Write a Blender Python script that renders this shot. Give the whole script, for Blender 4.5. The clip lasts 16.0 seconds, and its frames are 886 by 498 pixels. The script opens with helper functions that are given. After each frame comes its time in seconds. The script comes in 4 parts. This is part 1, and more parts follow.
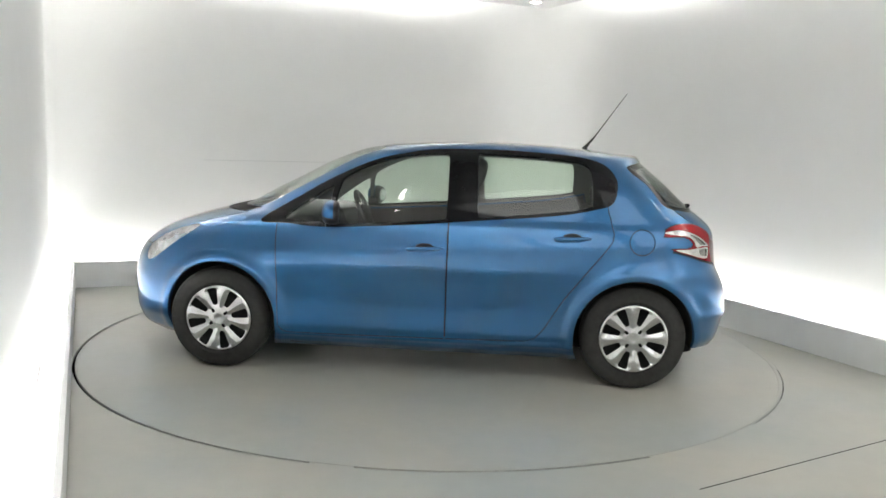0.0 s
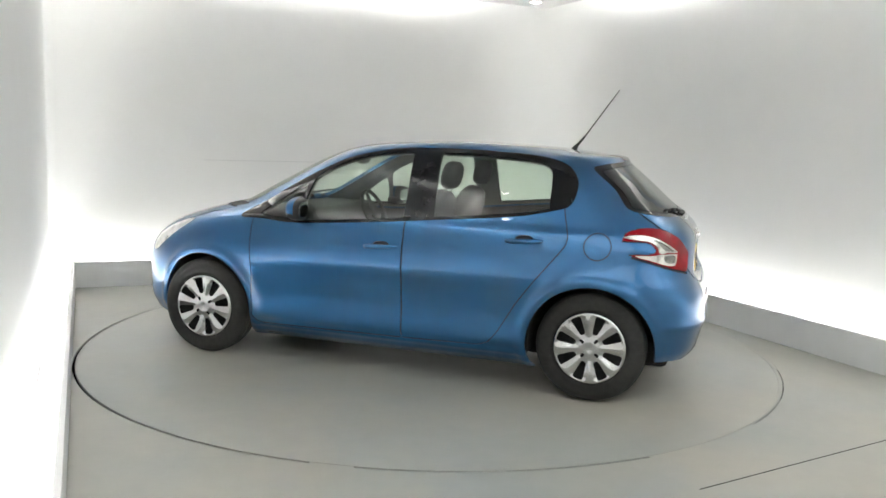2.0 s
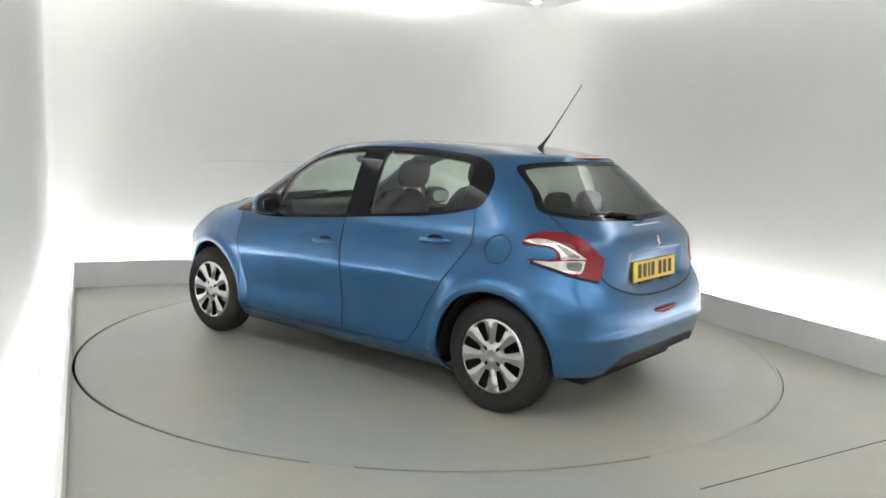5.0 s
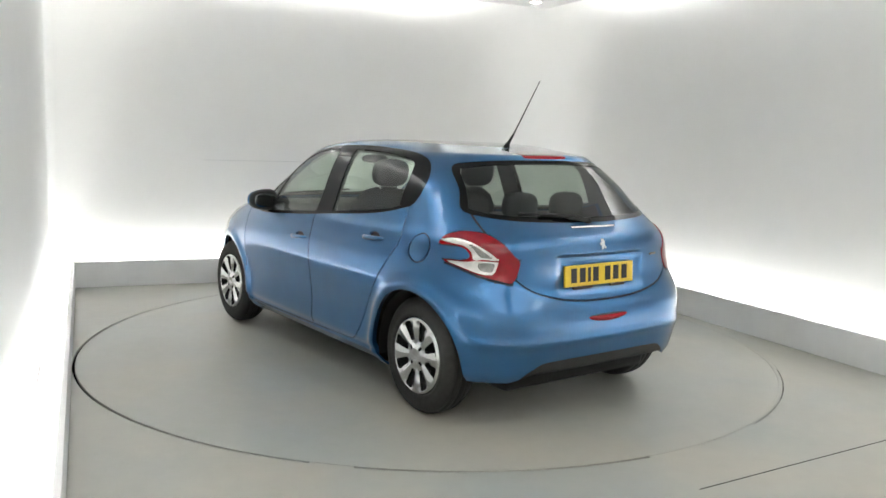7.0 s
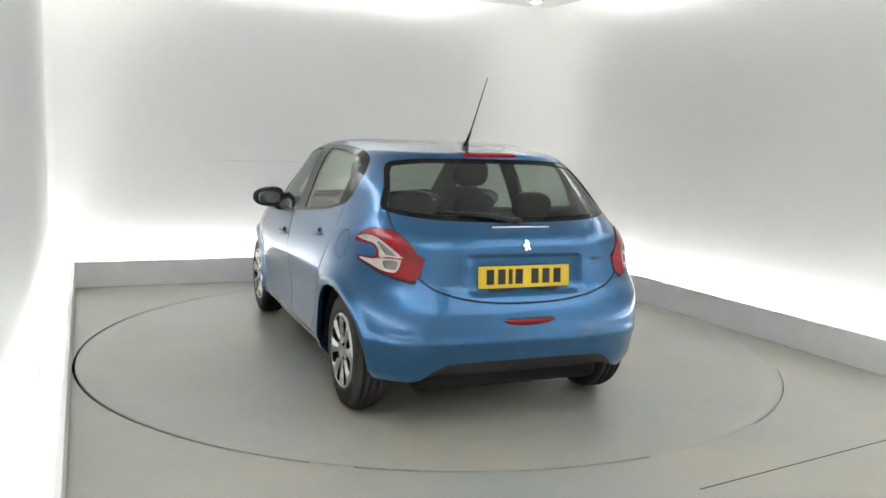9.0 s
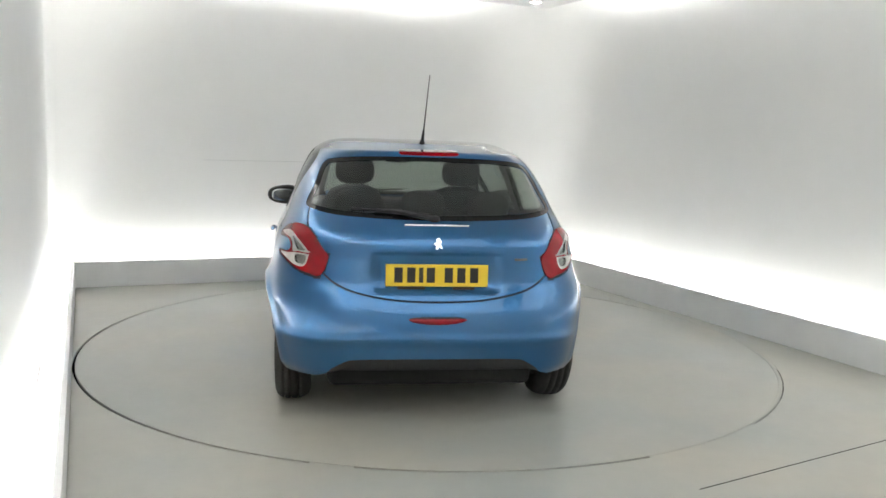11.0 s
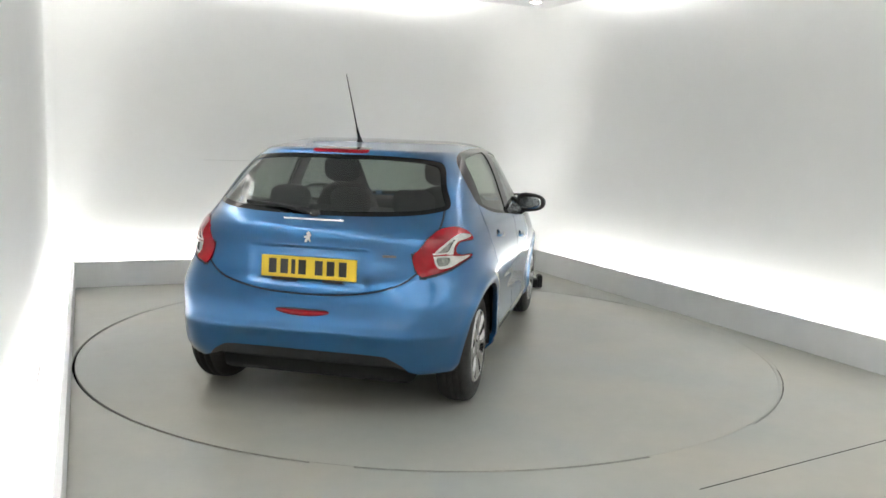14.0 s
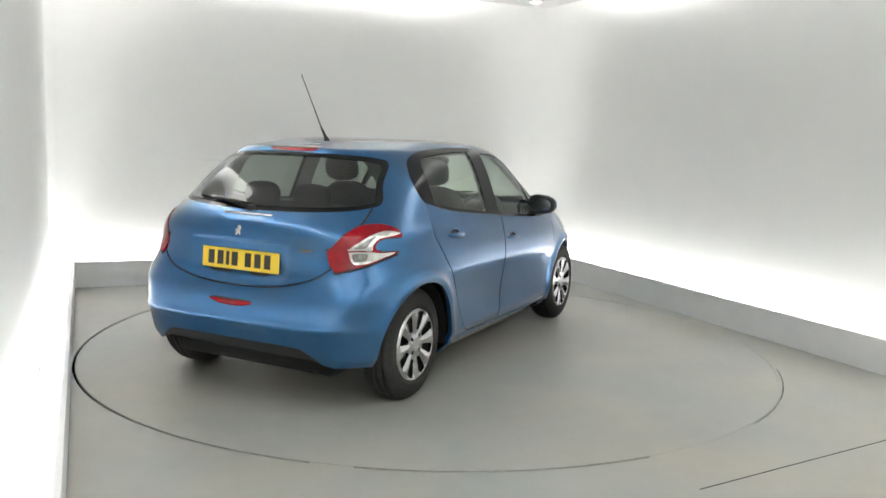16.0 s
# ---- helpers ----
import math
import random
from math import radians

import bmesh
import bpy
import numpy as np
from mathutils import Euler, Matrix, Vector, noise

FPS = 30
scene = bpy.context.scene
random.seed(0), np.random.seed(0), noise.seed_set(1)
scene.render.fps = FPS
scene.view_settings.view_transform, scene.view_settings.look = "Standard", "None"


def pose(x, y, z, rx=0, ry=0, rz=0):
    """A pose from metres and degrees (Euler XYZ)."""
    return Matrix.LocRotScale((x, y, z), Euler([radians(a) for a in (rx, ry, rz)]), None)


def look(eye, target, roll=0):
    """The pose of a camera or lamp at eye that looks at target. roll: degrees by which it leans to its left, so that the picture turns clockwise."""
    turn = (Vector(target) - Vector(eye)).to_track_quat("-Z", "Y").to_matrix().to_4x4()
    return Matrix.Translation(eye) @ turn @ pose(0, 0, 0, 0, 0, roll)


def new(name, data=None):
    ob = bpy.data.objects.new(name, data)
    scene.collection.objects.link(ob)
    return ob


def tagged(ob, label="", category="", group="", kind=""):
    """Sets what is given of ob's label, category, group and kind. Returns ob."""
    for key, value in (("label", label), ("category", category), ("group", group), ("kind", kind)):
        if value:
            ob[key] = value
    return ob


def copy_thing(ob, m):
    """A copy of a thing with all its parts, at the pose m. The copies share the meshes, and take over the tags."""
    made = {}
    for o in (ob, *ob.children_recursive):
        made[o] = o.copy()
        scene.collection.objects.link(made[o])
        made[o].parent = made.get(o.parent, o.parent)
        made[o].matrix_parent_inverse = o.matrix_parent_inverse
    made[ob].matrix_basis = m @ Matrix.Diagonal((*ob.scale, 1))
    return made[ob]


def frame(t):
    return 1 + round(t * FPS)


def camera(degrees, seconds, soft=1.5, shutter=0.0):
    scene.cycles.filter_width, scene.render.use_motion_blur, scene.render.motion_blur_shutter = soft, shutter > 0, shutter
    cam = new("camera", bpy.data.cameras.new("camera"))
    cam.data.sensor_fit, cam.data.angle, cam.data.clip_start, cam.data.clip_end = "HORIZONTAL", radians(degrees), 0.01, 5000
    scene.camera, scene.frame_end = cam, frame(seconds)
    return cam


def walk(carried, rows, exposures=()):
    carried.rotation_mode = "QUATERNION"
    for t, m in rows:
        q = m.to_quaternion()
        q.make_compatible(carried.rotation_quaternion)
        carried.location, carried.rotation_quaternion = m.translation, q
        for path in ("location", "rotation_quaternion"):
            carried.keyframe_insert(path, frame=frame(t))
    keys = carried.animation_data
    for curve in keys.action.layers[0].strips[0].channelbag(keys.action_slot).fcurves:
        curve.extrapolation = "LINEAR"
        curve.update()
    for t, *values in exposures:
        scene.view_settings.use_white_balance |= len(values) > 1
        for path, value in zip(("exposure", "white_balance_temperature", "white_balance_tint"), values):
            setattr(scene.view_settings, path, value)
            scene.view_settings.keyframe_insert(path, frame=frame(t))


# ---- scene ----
CAM_EYE = (0.0, -5.898, 1.461)
cam = camera(56.96, 16.0, soft=1.6)
cam_pose = look(CAM_EYE, (0.0734, -0.1546, 0.6887), roll=1.938)
walk(cam, [(0.0, cam_pose), (16.0, cam_pose)], exposures=[(0.0, 0.27), (16.0, 0.27)])

TURN_START, TURN_RATE = 175.11, -7.0174      # degrees, degrees a second
CAR_OFFSET = (-0.0395, 0.227)                # the car's middle on the turntable
BAY_TURN = 23.12                            # the bay's walls against the world axes

# ---------------------------------------------------------------- light
world = bpy.data.worlds.new("world")
scene.world = world
world.use_nodes = True
world.node_tree.nodes["Background"].inputs[0].default_value = (0.9, 0.95, 1.0, 1)
world.node_tree.nodes["Background"].inputs[1].default_value = 0.02
GLOW_LOW, GLOW_HIGH, GLOW_DOWN, GLOW_FILL = 23.0, 67.0, 24.0, 1.2

# ---------------------------------------------------------------- materials
def material(name, color, rough=0.5, metal=0.0, coat=0.0, vary=0.0, scale=8.0, bump=0.0, bump_scale=60.0, rough_vary=0.0, spec=0.5):
    """A surface whose colour and gloss vary by two layers of noise, with fine relief."""
    m = bpy.data.materials.new(name)
    m.use_nodes = True
    nt = m.node_tree
    b = nt.nodes["Principled BSDF"]
    b.inputs["Base Color"].default_value = (*color, 1)
    b.inputs["Roughness"].default_value = rough
    b.inputs["Metallic"].default_value = metal
    b.inputs["Coat Weight"].default_value = coat
    b.inputs["Coat Roughness"].default_value = 0.04
    b.inputs["Specular IOR Level"].default_value = spec
    co = nt.nodes.new("ShaderNodeTexCoord")
    if vary or rough_vary:
        n1 = nt.nodes.new("ShaderNodeTexNoise")
        n1.inputs["Scale"].default_value, n1.inputs["Detail"].default_value = scale, 6
        n2 = nt.nodes.new("ShaderNodeTexNoise")
        n2.inputs["Scale"].default_value, n2.inputs["Detail"].default_value = scale * 0.13, 3
        mixn = nt.nodes.new("ShaderNodeMath")
        mixn.operation = "ADD"
        for n, k in ((n1, 0), (n2, 1)):
            nt.links.new(co.outputs["Object"], n.inputs["Vector"])
            nt.links.new(n.outputs["Fac"], mixn.inputs[k])
        if vary:
            r = nt.nodes.new("ShaderNodeMapRange")
            r.inputs[1].default_value, r.inputs[2].default_value = 0.65, 1.35
            r.inputs[3].default_value, r.inputs[4].default_value = 1 - vary, 1 + vary
            nt.links.new(mixn.outputs[0], r.inputs[0])
            v = nt.nodes.new("ShaderNodeVectorMath")
            v.operation = "SCALE"
            v.inputs[0].default_value = color
            nt.links.new(r.outputs[0], v.inputs["Scale"])
            nt.links.new(v.outputs[0], b.inputs["Base Color"])
        if rough_vary:
            r = nt.nodes.new("ShaderNodeMapRange")
            r.inputs[1].default_value, r.inputs[2].default_value = 0.65, 1.35
            r.inputs[3].default_value, r.inputs[4].default_value = max(0.02, rough - rough_vary), min(1, rough + rough_vary)
            nt.links.new(mixn.outputs[0], r.inputs[0])
            nt.links.new(r.outputs[0], b.inputs["Roughness"])
    if bump:
        n = nt.nodes.new("ShaderNodeTexNoise")
        n.inputs["Scale"].default_value, n.inputs["Detail"].default_value = bump_scale, 4
        nt.links.new(co.outputs["Object"], n.inputs["Vector"])
        bp = nt.nodes.new("ShaderNodeBump")
        bp.inputs["Strength"].default_value, bp.inputs["Distance"].default_value = bump, 0.002
        nt.links.new(n.outputs["Fac"], bp.inputs["Height"])
        nt.links.new(bp.outputs[0], b.inputs["Normal"])
    return m


def glass_material(name, color, rough=0.0, clear=0.75):
    """Thin glass: part clear, part glossy by the angle."""
    m = bpy.data.materials.new(name)
    m.use_nodes = True
    nt = m.node_tree
    out = nt.nodes["Material Output"]
    nt.nodes.remove(nt.nodes["Principled BSDF"])
    tr, gl, mx, fr = (nt.nodes.new(k) for k in ("ShaderNodeBsdfTransparent", "ShaderNodeBsdfGlossy", "ShaderNodeMixShader", "ShaderNodeLayerWeight"))
    tr.inputs[0].default_value = (*[c * clear for c in color], 1)
    gl.inputs["Roughness"].default_value = max(rough, 0.02)
    fr.inputs["Blend"].default_value = 0.5
    pw, sc = nt.nodes.new("ShaderNodeMath"), nt.nodes.new("ShaderNodeMath")
    pw.operation, sc.operation = "POWER", "MULTIPLY_ADD"
    pw.inputs[1].default_value, sc.inputs[1].default_value, sc.inputs[2].default_value = 4.0, 0.88, 0.085
    nt.links.new(fr.outputs["Facing"], pw.inputs[0])
    nt.links.new(pw.outputs[0], sc.inputs[0])
    nt.links.new(sc.outputs[0], mx.inputs[0])
    nt.links.new(tr.outputs[0], mx.inputs[1])
    nt.links.new(gl.outputs[0], mx.inputs[2])
    nt.links.new(mx.outputs[0], out.inputs[0])
    return m


def glow_material(name, color, strength):
    m = bpy.data.materials.new(name)
    m.use_nodes = True
    b = m.node_tree.nodes["Principled BSDF"]
    b.inputs["Base Color"].default_value = (*color, 1)
    b.inputs["Emission Color"].default_value = (*color, 1)
    b.inputs["Emission Strength"].default_value = strength
    return m


def paint_material():
    """Blue metallic car paint: flakes under a clear coat."""
    m = material("blue_metallic_paint", (0.024, 0.116, 0.272), rough=0.29, metal=0.88, coat=1.0)
    m.node_tree.nodes["Principled BSDF"].inputs["Coat Roughness"].default_value = 0.015
    nt = m.node_tree
    b = nt.nodes["Principled BSDF"]
    co = nt.nodes.new("ShaderNodeTexCoord")
    vor = nt.nodes.new("ShaderNodeTexVoronoi")
    vor.inputs["Scale"].default_value = 900
    nt.links.new(co.outputs["Object"], vor.inputs["Vector"])
    big = nt.nodes.new("ShaderNodeTexNoise")
    big.inputs["Scale"].default_value = 3
    nt.links.new(co.outputs["Object"], big.inputs["Vector"])
    add = nt.nodes.new("ShaderNodeMath")
    add.operation = "MULTIPLY_ADD"
    add.inputs[1].default_value = 0.25
    nt.links.new(vor.outputs["Color"], add.inputs[0])
    nt.links.new(big.outputs["Fac"], add.inputs[2])
    r = nt.nodes.new("ShaderNodeMapRange")
    r.inputs[1].default_value, r.inputs[2].default_value, r.inputs[3].default_value, r.inputs[4].default_value = 0.3, 0.95, 0.88, 1.12
    nt.links.new(add.outputs[0], r.inputs[0])
    v = nt.nodes.new("ShaderNodeVectorMath")
    v.operation = "SCALE"
    v.inputs[0].default_value = PAINT
    nt.links.new(r.outputs[0], v.inputs["Scale"])
    nt.links.new(v.outputs[0], b.inputs["Base Color"])
    return m


PAINT = (0.022, 0.112, 0.268)
M_PAINT = paint_material()
M_WALL = material("white_wall_paint", (0.87, 0.87, 0.86), rough=0.6, vary=0.015, scale=3, bump=0.15, bump_scale=40)
M_KERB = material("white_kerb_board", (0.84, 0.84, 0.84), rough=0.45, vary=0.04, scale=5, bump=0.1, bump_scale=30)
def floor_material():
    """Grey floor paint, worn to a warmer tone in wide soft patches, with small scuffs."""
    m = material("grey_floor_paint", (0.60, 0.61, 0.59), rough=0.34, rough_vary=0.06, scale=2.2, bump=0.05, bump_scale=25)
    nt = m.node_tree
    co = nt.nodes.new("ShaderNodeTexCoord")
    wide, fine = nt.nodes.new("ShaderNodeTexNoise"), nt.nodes.new("ShaderNodeTexNoise")
    wide.inputs["Scale"].default_value, wide.inputs["Detail"].default_value = 0.8, 5
    fine.inputs["Scale"].default_value, fine.inputs["Detail"].default_value = 9.0, 6
    ramp = nt.nodes.new("ShaderNodeValToRGB")
    ramp.color_ramp.elements[0].position, ramp.color_ramp.elements[0].color = 0.36, (0.36, 0.374, 0.352, 1)
    ramp.color_ramp.elements[1].position, ramp.color_ramp.elements[1].color = 0.68, (0.44, 0.412, 0.350, 1)
    r = nt.nodes.new("ShaderNodeMapRange")
    r.inputs[1].default_value, r.inputs[2].default_value, r.inputs[3].default_value, r.inputs[4].default_value = 0.3, 0.7, 0.975, 1.02
    v = nt.nodes.new("ShaderNodeVectorMath")
    v.operation = "SCALE"
    for n in (wide, fine):
        nt.links.new(co.outputs["Object"], n.inputs["Vector"])
    nt.links.new(wide.outputs["Fac"], ramp.inputs[0])
    nt.links.new(fine.outputs["Fac"], r.inputs[0])
    nt.links.new(ramp.outputs[0], v.inputs[0])
    nt.links.new(r.outputs[0], v.inputs["Scale"])
    nt.links.new(v.outputs[0], nt.nodes["Principled BSDF"].inputs["Base Color"])
    return m


M_FLOOR = floor_material()
M_TROUGH = material("white_trough_paint", (0.82, 0.82, 0.82), rough=0.6, vary=0.03, scale=6)
M_CEIL = material("white_ceiling_board", (0.84, 0.84, 0.84), rough=0.7, vary=0.02, scale=4)
M_GAP = material("dark_joint", (0.02, 0.02, 0.02), rough=0.9)
M_DEEP = material("black_joint", (0.003, 0.003, 0.003), rough=1.0, spec=0.0)
M_RUBBER = material("tyre_rubber", (0.026, 0.025, 0.024), spec=0.3, rough=0.7, vary=0.25, scale=30, bump=0.3, bump_scale=120)
M_BLACK = material("black_gloss_trim", (0.006, 0.006, 0.007), spec=0.22, rough=0.07, vary=0.1, scale=20)
M_PLASTIC = material("black_grained_plastic", (0.010, 0.010, 0.011), rough=0.55, vary=0.15, scale=40, bump=0.3, bump_scale=400)
M_SHUT = material("shut_line", (0.012, 0.016, 0.03), rough=0.8)
M_SILVER = material("silver_wheel_paint", (0.50, 0.50, 0.50), rough=0.18, metal=0.97, coat=0.4, vary=0.05, scale=25)
M_CHROME = material("chrome", (0.85, 0.85, 0.86), rough=0.08, metal=1.0)
M_STEEL = material("dull_steel", (0.10, 0.10, 0.10), rough=0.5, metal=0.6, vary=0.2, scale=30)
M_GLASS = glass_material("tinted_window_glass", (0.84, 0.93, 0.85), clear=0.90)
M_DARKGLASS = glass_material("dark_rear_glass", (0.84, 0.92, 0.86), clear=0.42)
M_REDLENS = material("red_lens", (0.23, 0.002, 0.007), rough=0.12, coat=0.35, vary=0.18, scale=22, spec=0.3)
M_CLEARLENS = material("clear_lens_reflector", (0.66, 0.63, 0.61), rough=0.14, metal=0.75, coat=1.0, vary=0.35, scale=24)
M_INSERT = material("smoky_reflector", (0.22, 0.21, 0.20), rough=0.18, metal=0.7, coat=1.0, vary=0.8, scale=60)
M_LAMPCLEAR = material("headlamp_lens", (0.72, 0.73, 0.74), rough=0.12, metal=0.7, coat=1.0, vary=0.7, scale=26)
M_PLATE = material("yellow_plate", (0.72, 0.50, 0.03), rough=0.35, vary=0.04, scale=20)
M_INK = material("black_ink", (0.015, 0.013, 0.012), rough=0.5)
M_CLOTH = material("dark_seat_cloth", (0.028, 0.028, 0.030), rough=0.9, vary=0.25, scale=60, bump=0.12, bump_scale=300)
M_LINER = material("grey_headlining", (0.17, 0.17, 0.165), rough=0.9, vary=0.08, scale=30)
M_DASH = material("dark_dashboard_plastic", (0.032, 0.032, 0.032), rough=0.6, vary=0.15, scale=40)
M_UNDER = material("black_underbody", (0.008, 0.008, 0.008), rough=0.9, vary=0.2, scale=20)
M_MIRROR = material("mirror_glass", (0.42, 0.44, 0.46), rough=0.02, metal=1.0)
M_GLOW_LOW = glow_material("floor_light_glow", (1.0, 1.0, 0.972), GLOW_LOW)
M_GLOW_HIGH = glow_material("ceiling_light_glow", (1.0, 1.0, 0.972), GLOW_HIGH)
M_GLOW_DOWN = glow_material("downlight_glow", (1.0, 0.95, 0.84), GLOW_DOWN)
M_GLOW_FILL = glow_material("fill_panel_glow", (0.98, 1.0, 0.985), GLOW_FILL)
M_JOINT = material("grey_wall_joint", (0.70, 0.70, 0.69), rough=0.8)


# ---------------------------------------------------------------- mesh helpers
def part(name, bm, mat, parent=None, label="", smooth=False):
    """Links a bmesh as one mesh object, under its thing if one is given."""
    me = bpy.data.meshes.new(name)
    bm.to_mesh(me)
    bm.free()
    me.materials.append(mat)
    if smooth:
        me.shade_smooth()
    ob = new(name, me)
    if parent is not None:
        ob.parent = parent
    if label:
        ob["label"] = label
    return ob


def box(x0, x1, y0, y1, z0, z1, bevel=0.0, segs=2):
    bm = bmesh.new()
    bmesh.ops.create_cube(bm, size=1, matrix=Matrix.Translation(((x0 + x1) / 2, (y0 + y1) / 2, (z0 + z1) / 2)) @ Matrix.Diagonal((x1 - x0, y1 - y0, z1 - z0, 1)))
    if bevel:
        bmesh.ops.bevel(bm, geom=bm.edges[:], offset=bevel, segments=segs, affect="EDGES", profile=0.5)
    return bm


def join(*bms):
    """Puts several pieces into one bmesh."""
    out = bmesh.new()
    for b in bms:
        me = bpy.data.meshes.new("tmp")
        b.to_mesh(me)
        b.free()
        out.from_mesh(me)
        bpy.data.meshes.remove(me)
    return out


def prism(pts, z0, z1):
    """An upright block over a plan outline."""
    bm = bmesh.new()
    lo = [bm.verts.new((x, y, z0)) for x, y in pts]
    hi = [bm.verts.new((x, y, z1)) for x, y in pts]
    n = len(pts)
    bm.faces.new(lo[::-1])
    bm.faces.new(hi)
    for i in range(n):
        bm.faces.new((lo[i], lo[(i + 1) % n], hi[(i + 1) % n], hi[i]))
    bmesh.ops.recalc_face_normals(bm, faces=bm.faces[:])
    return bm


def lathe(profile, segs=48, axis="y"):
    """Turns a profile of (radius, height) about an axis."""
    bm = bmesh.new()
    rings = []
    for r, h in profile:
        ring = []
        for i in range(segs):
            a = 2 * math.pi * i / segs
            p = (r * math.cos(a), h, r * math.sin(a)) if axis == "y" else (r * math.cos(a), r * math.sin(a), h)
            ring.append(bm.verts.new(p))
        rings.append(ring)
    for a, b in zip(rings, rings[1:]):
        for i in range(segs):
            bm.faces.new((a[i], a[(i + 1) % segs], b[(i + 1) % segs], b[i]))
    bmesh.ops.recalc_face_normals(bm, faces=bm.faces[:])
    return bm


# ---------------------------------------------------------------- the bay
BAY = pose(0, 0, 0, 0, 0, BAY_TURN)
UL, UR, VB = -2.410, 2.428, 2.638     # inner faces of the kerbs
VR = 2.670                                      # the back right corner lies deeper
WALL_GAP, WALL_F = 0.21, -8.2
VF, JOINT_SLANT = -2.8185, 6.645                # the joint across the floor before the bay
WALL_L = UL - WALL_GAP
RIGHT_SPLAY, BACK_SKEW = 1.3, 0.38              # how far the right and back sides stray from the square
KERB_H, RAFT_Z, ROOM_H, DISC_R = 0.238, 2.930, 3.38, 2.390
DISC_AT = Vector((0.008, -0.050, 0.0))          # the turntable's middle
RIGHT_FRONT = UR + math.tan(radians(RIGHT_SPLAY)) * (VR - WALL_F)   # the right kerb at the hall's front wall


def setting(name, bm, mat, label, category, smooth=False):
    ob = tagged(part(name, bm, mat, smooth=smooth), label, category, kind="structure")
    ob.matrix_world = BAY
    return ob


DISC_BAY = BAY.to_3x3().inverted() @ DISC_AT


def joint_v(u):
    return VF + math.tan(radians(JOINT_SLANT)) * u


def floor_sheet():
    """The floor with the round hole of the turntable and the joint across it."""
    bm = bmesh.new()
    n = 128
    ring = [DISC_BAY + (DISC_R + 0.0085) * Vector((math.cos(2 * math.pi * i / n), math.sin(2 * math.pi * i / n), 0)) for i in range(n)]
    lean = math.tan(radians(JOINT_SLANT))
    def edge(p):
        ways = [(VR + 0.05) / p.y if p.y > 0 else 9e9, (UR + 0.5) / p.x if p.x > 0 else 9e9, (UL - 0.02) / p.x if p.x < 0 else 9e9]
        if p.y - lean * p.x < 0:
            ways.append(VF / (p.y - lean * p.x))
        return p * min(ways)
    a = [bm.verts.new(p) for p in ring]
    b = [bm.verts.new(edge(p)) for p in ring]
    c = [bm.verts.new(p + Vector((0, 0, -0.05))) for p in ring]
    for i in range(n):
        j = (i + 1) % n
        bm.faces.new((a[i], b[i], b[j], a[j]))
        bm.faces.new((c[i], a[i], a[j], c[j]))
    # the corners that the rays from the ring leave open
    for k in range(n):
        p, q = b[k].co, b[(k + 1) % n].co
        if abs(p.x - q.x) > 1e-4 and abs(p.y - q.y - lean * (p.x - q.x)) > 1e-3 and abs(p.y - q.y) > 1e-4:
            if max(p.y, q.y) > VR:
                third = (max(p.x, q.x) if p.x > 0 else min(p.x, q.x), VR + 0.05, 0)
            else:
                u = max(p.x, q.x) if p.x > 0 else min(p.x, q.x)
                third = (u, joint_v(u), 0)
            bm.faces.new((b[k], bm.verts.new(third), b[(k + 1) % n]))
    bmesh.ops.recalc_face_normals(bm, faces=bm.faces[:])
    return bm


JOINT = BAY @ Matrix.Translation((0, VF, 0)) @ pose(0, 0, 0, 0, 0, JOINT_SLANT)
U_END = RIGHT_FRONT + 0.2
setting("floor", floor_sheet(), M_FLOOR, "grey painted smooth concrete floor around the turntable", "floor")
setting("floor_front", prism([(WALL_L - 0.01, WALL_F), (U_END, WALL_F), (U_END, joint_v(U_END) - 0.008), (WALL_L - 0.01, joint_v(WALL_L - 0.01) - 0.008)], -0.1, 0.0), M_FLOOR, "grey painted concrete floor before the bay", "floor")
setting("floor_filler", box(-2.7, 0.09, -0.009, 0.001, -0.1, -0.0006), M_FLOOR, "grey painted filled part of the floor joint", "floor").matrix_world = JOINT
setting("floor_joint", box(-2.7, 3.2, -0.012, 0.02, -0.14, -0.012), M_GAP, "dark joint across the grey floor", "floor joint").matrix_world = JOINT
setting("pit", box(WALL_L, UR + 0.5, VF - 0.3, VR + 0.1, -0.3, -0.142), M_GAP, "dark pit under the turntable", "pit")


def rounded_wall():
    """Left, back and right wall as one bent line with a tight and a wide round corner."""
    a, b = radians(BACK_SKEW), radians(RIGHT_SPLAY)
    back = Vector((math.cos(a), math.sin(a)))               # along the back wall
    right = Vector((math.sin(b), -math.cos(b)))             # along the right wall, to the front
    p0 = Vector((WALL_L, VB + WALL_GAP - 0.01))
    q = Vector((UR + WALL_GAP, VR))
    # where the back wall meets the right wall
    k = ((q.x - p0.x) * right.y - (q.y - p0.y) * right.x) / (back.x * right.y - back.y * right.x)
    p1 = p0 + back * k
    end = p1 + right * ((WALL_F - p1.y) / right.y)
    line = [Vector((WALL_L, WALL_F))]
    for c, d0, d1, r in ((p0, Vector((0, -1)), back, 0.08), (p1, -back, right, 0.80)):
        for n in range(25):
            t = n / 24
            line.append(c + d0 * r * (1 - t) ** 2 + d1 * r * t ** 2)
    return [tuple(v) for v in line] + [tuple(end)]


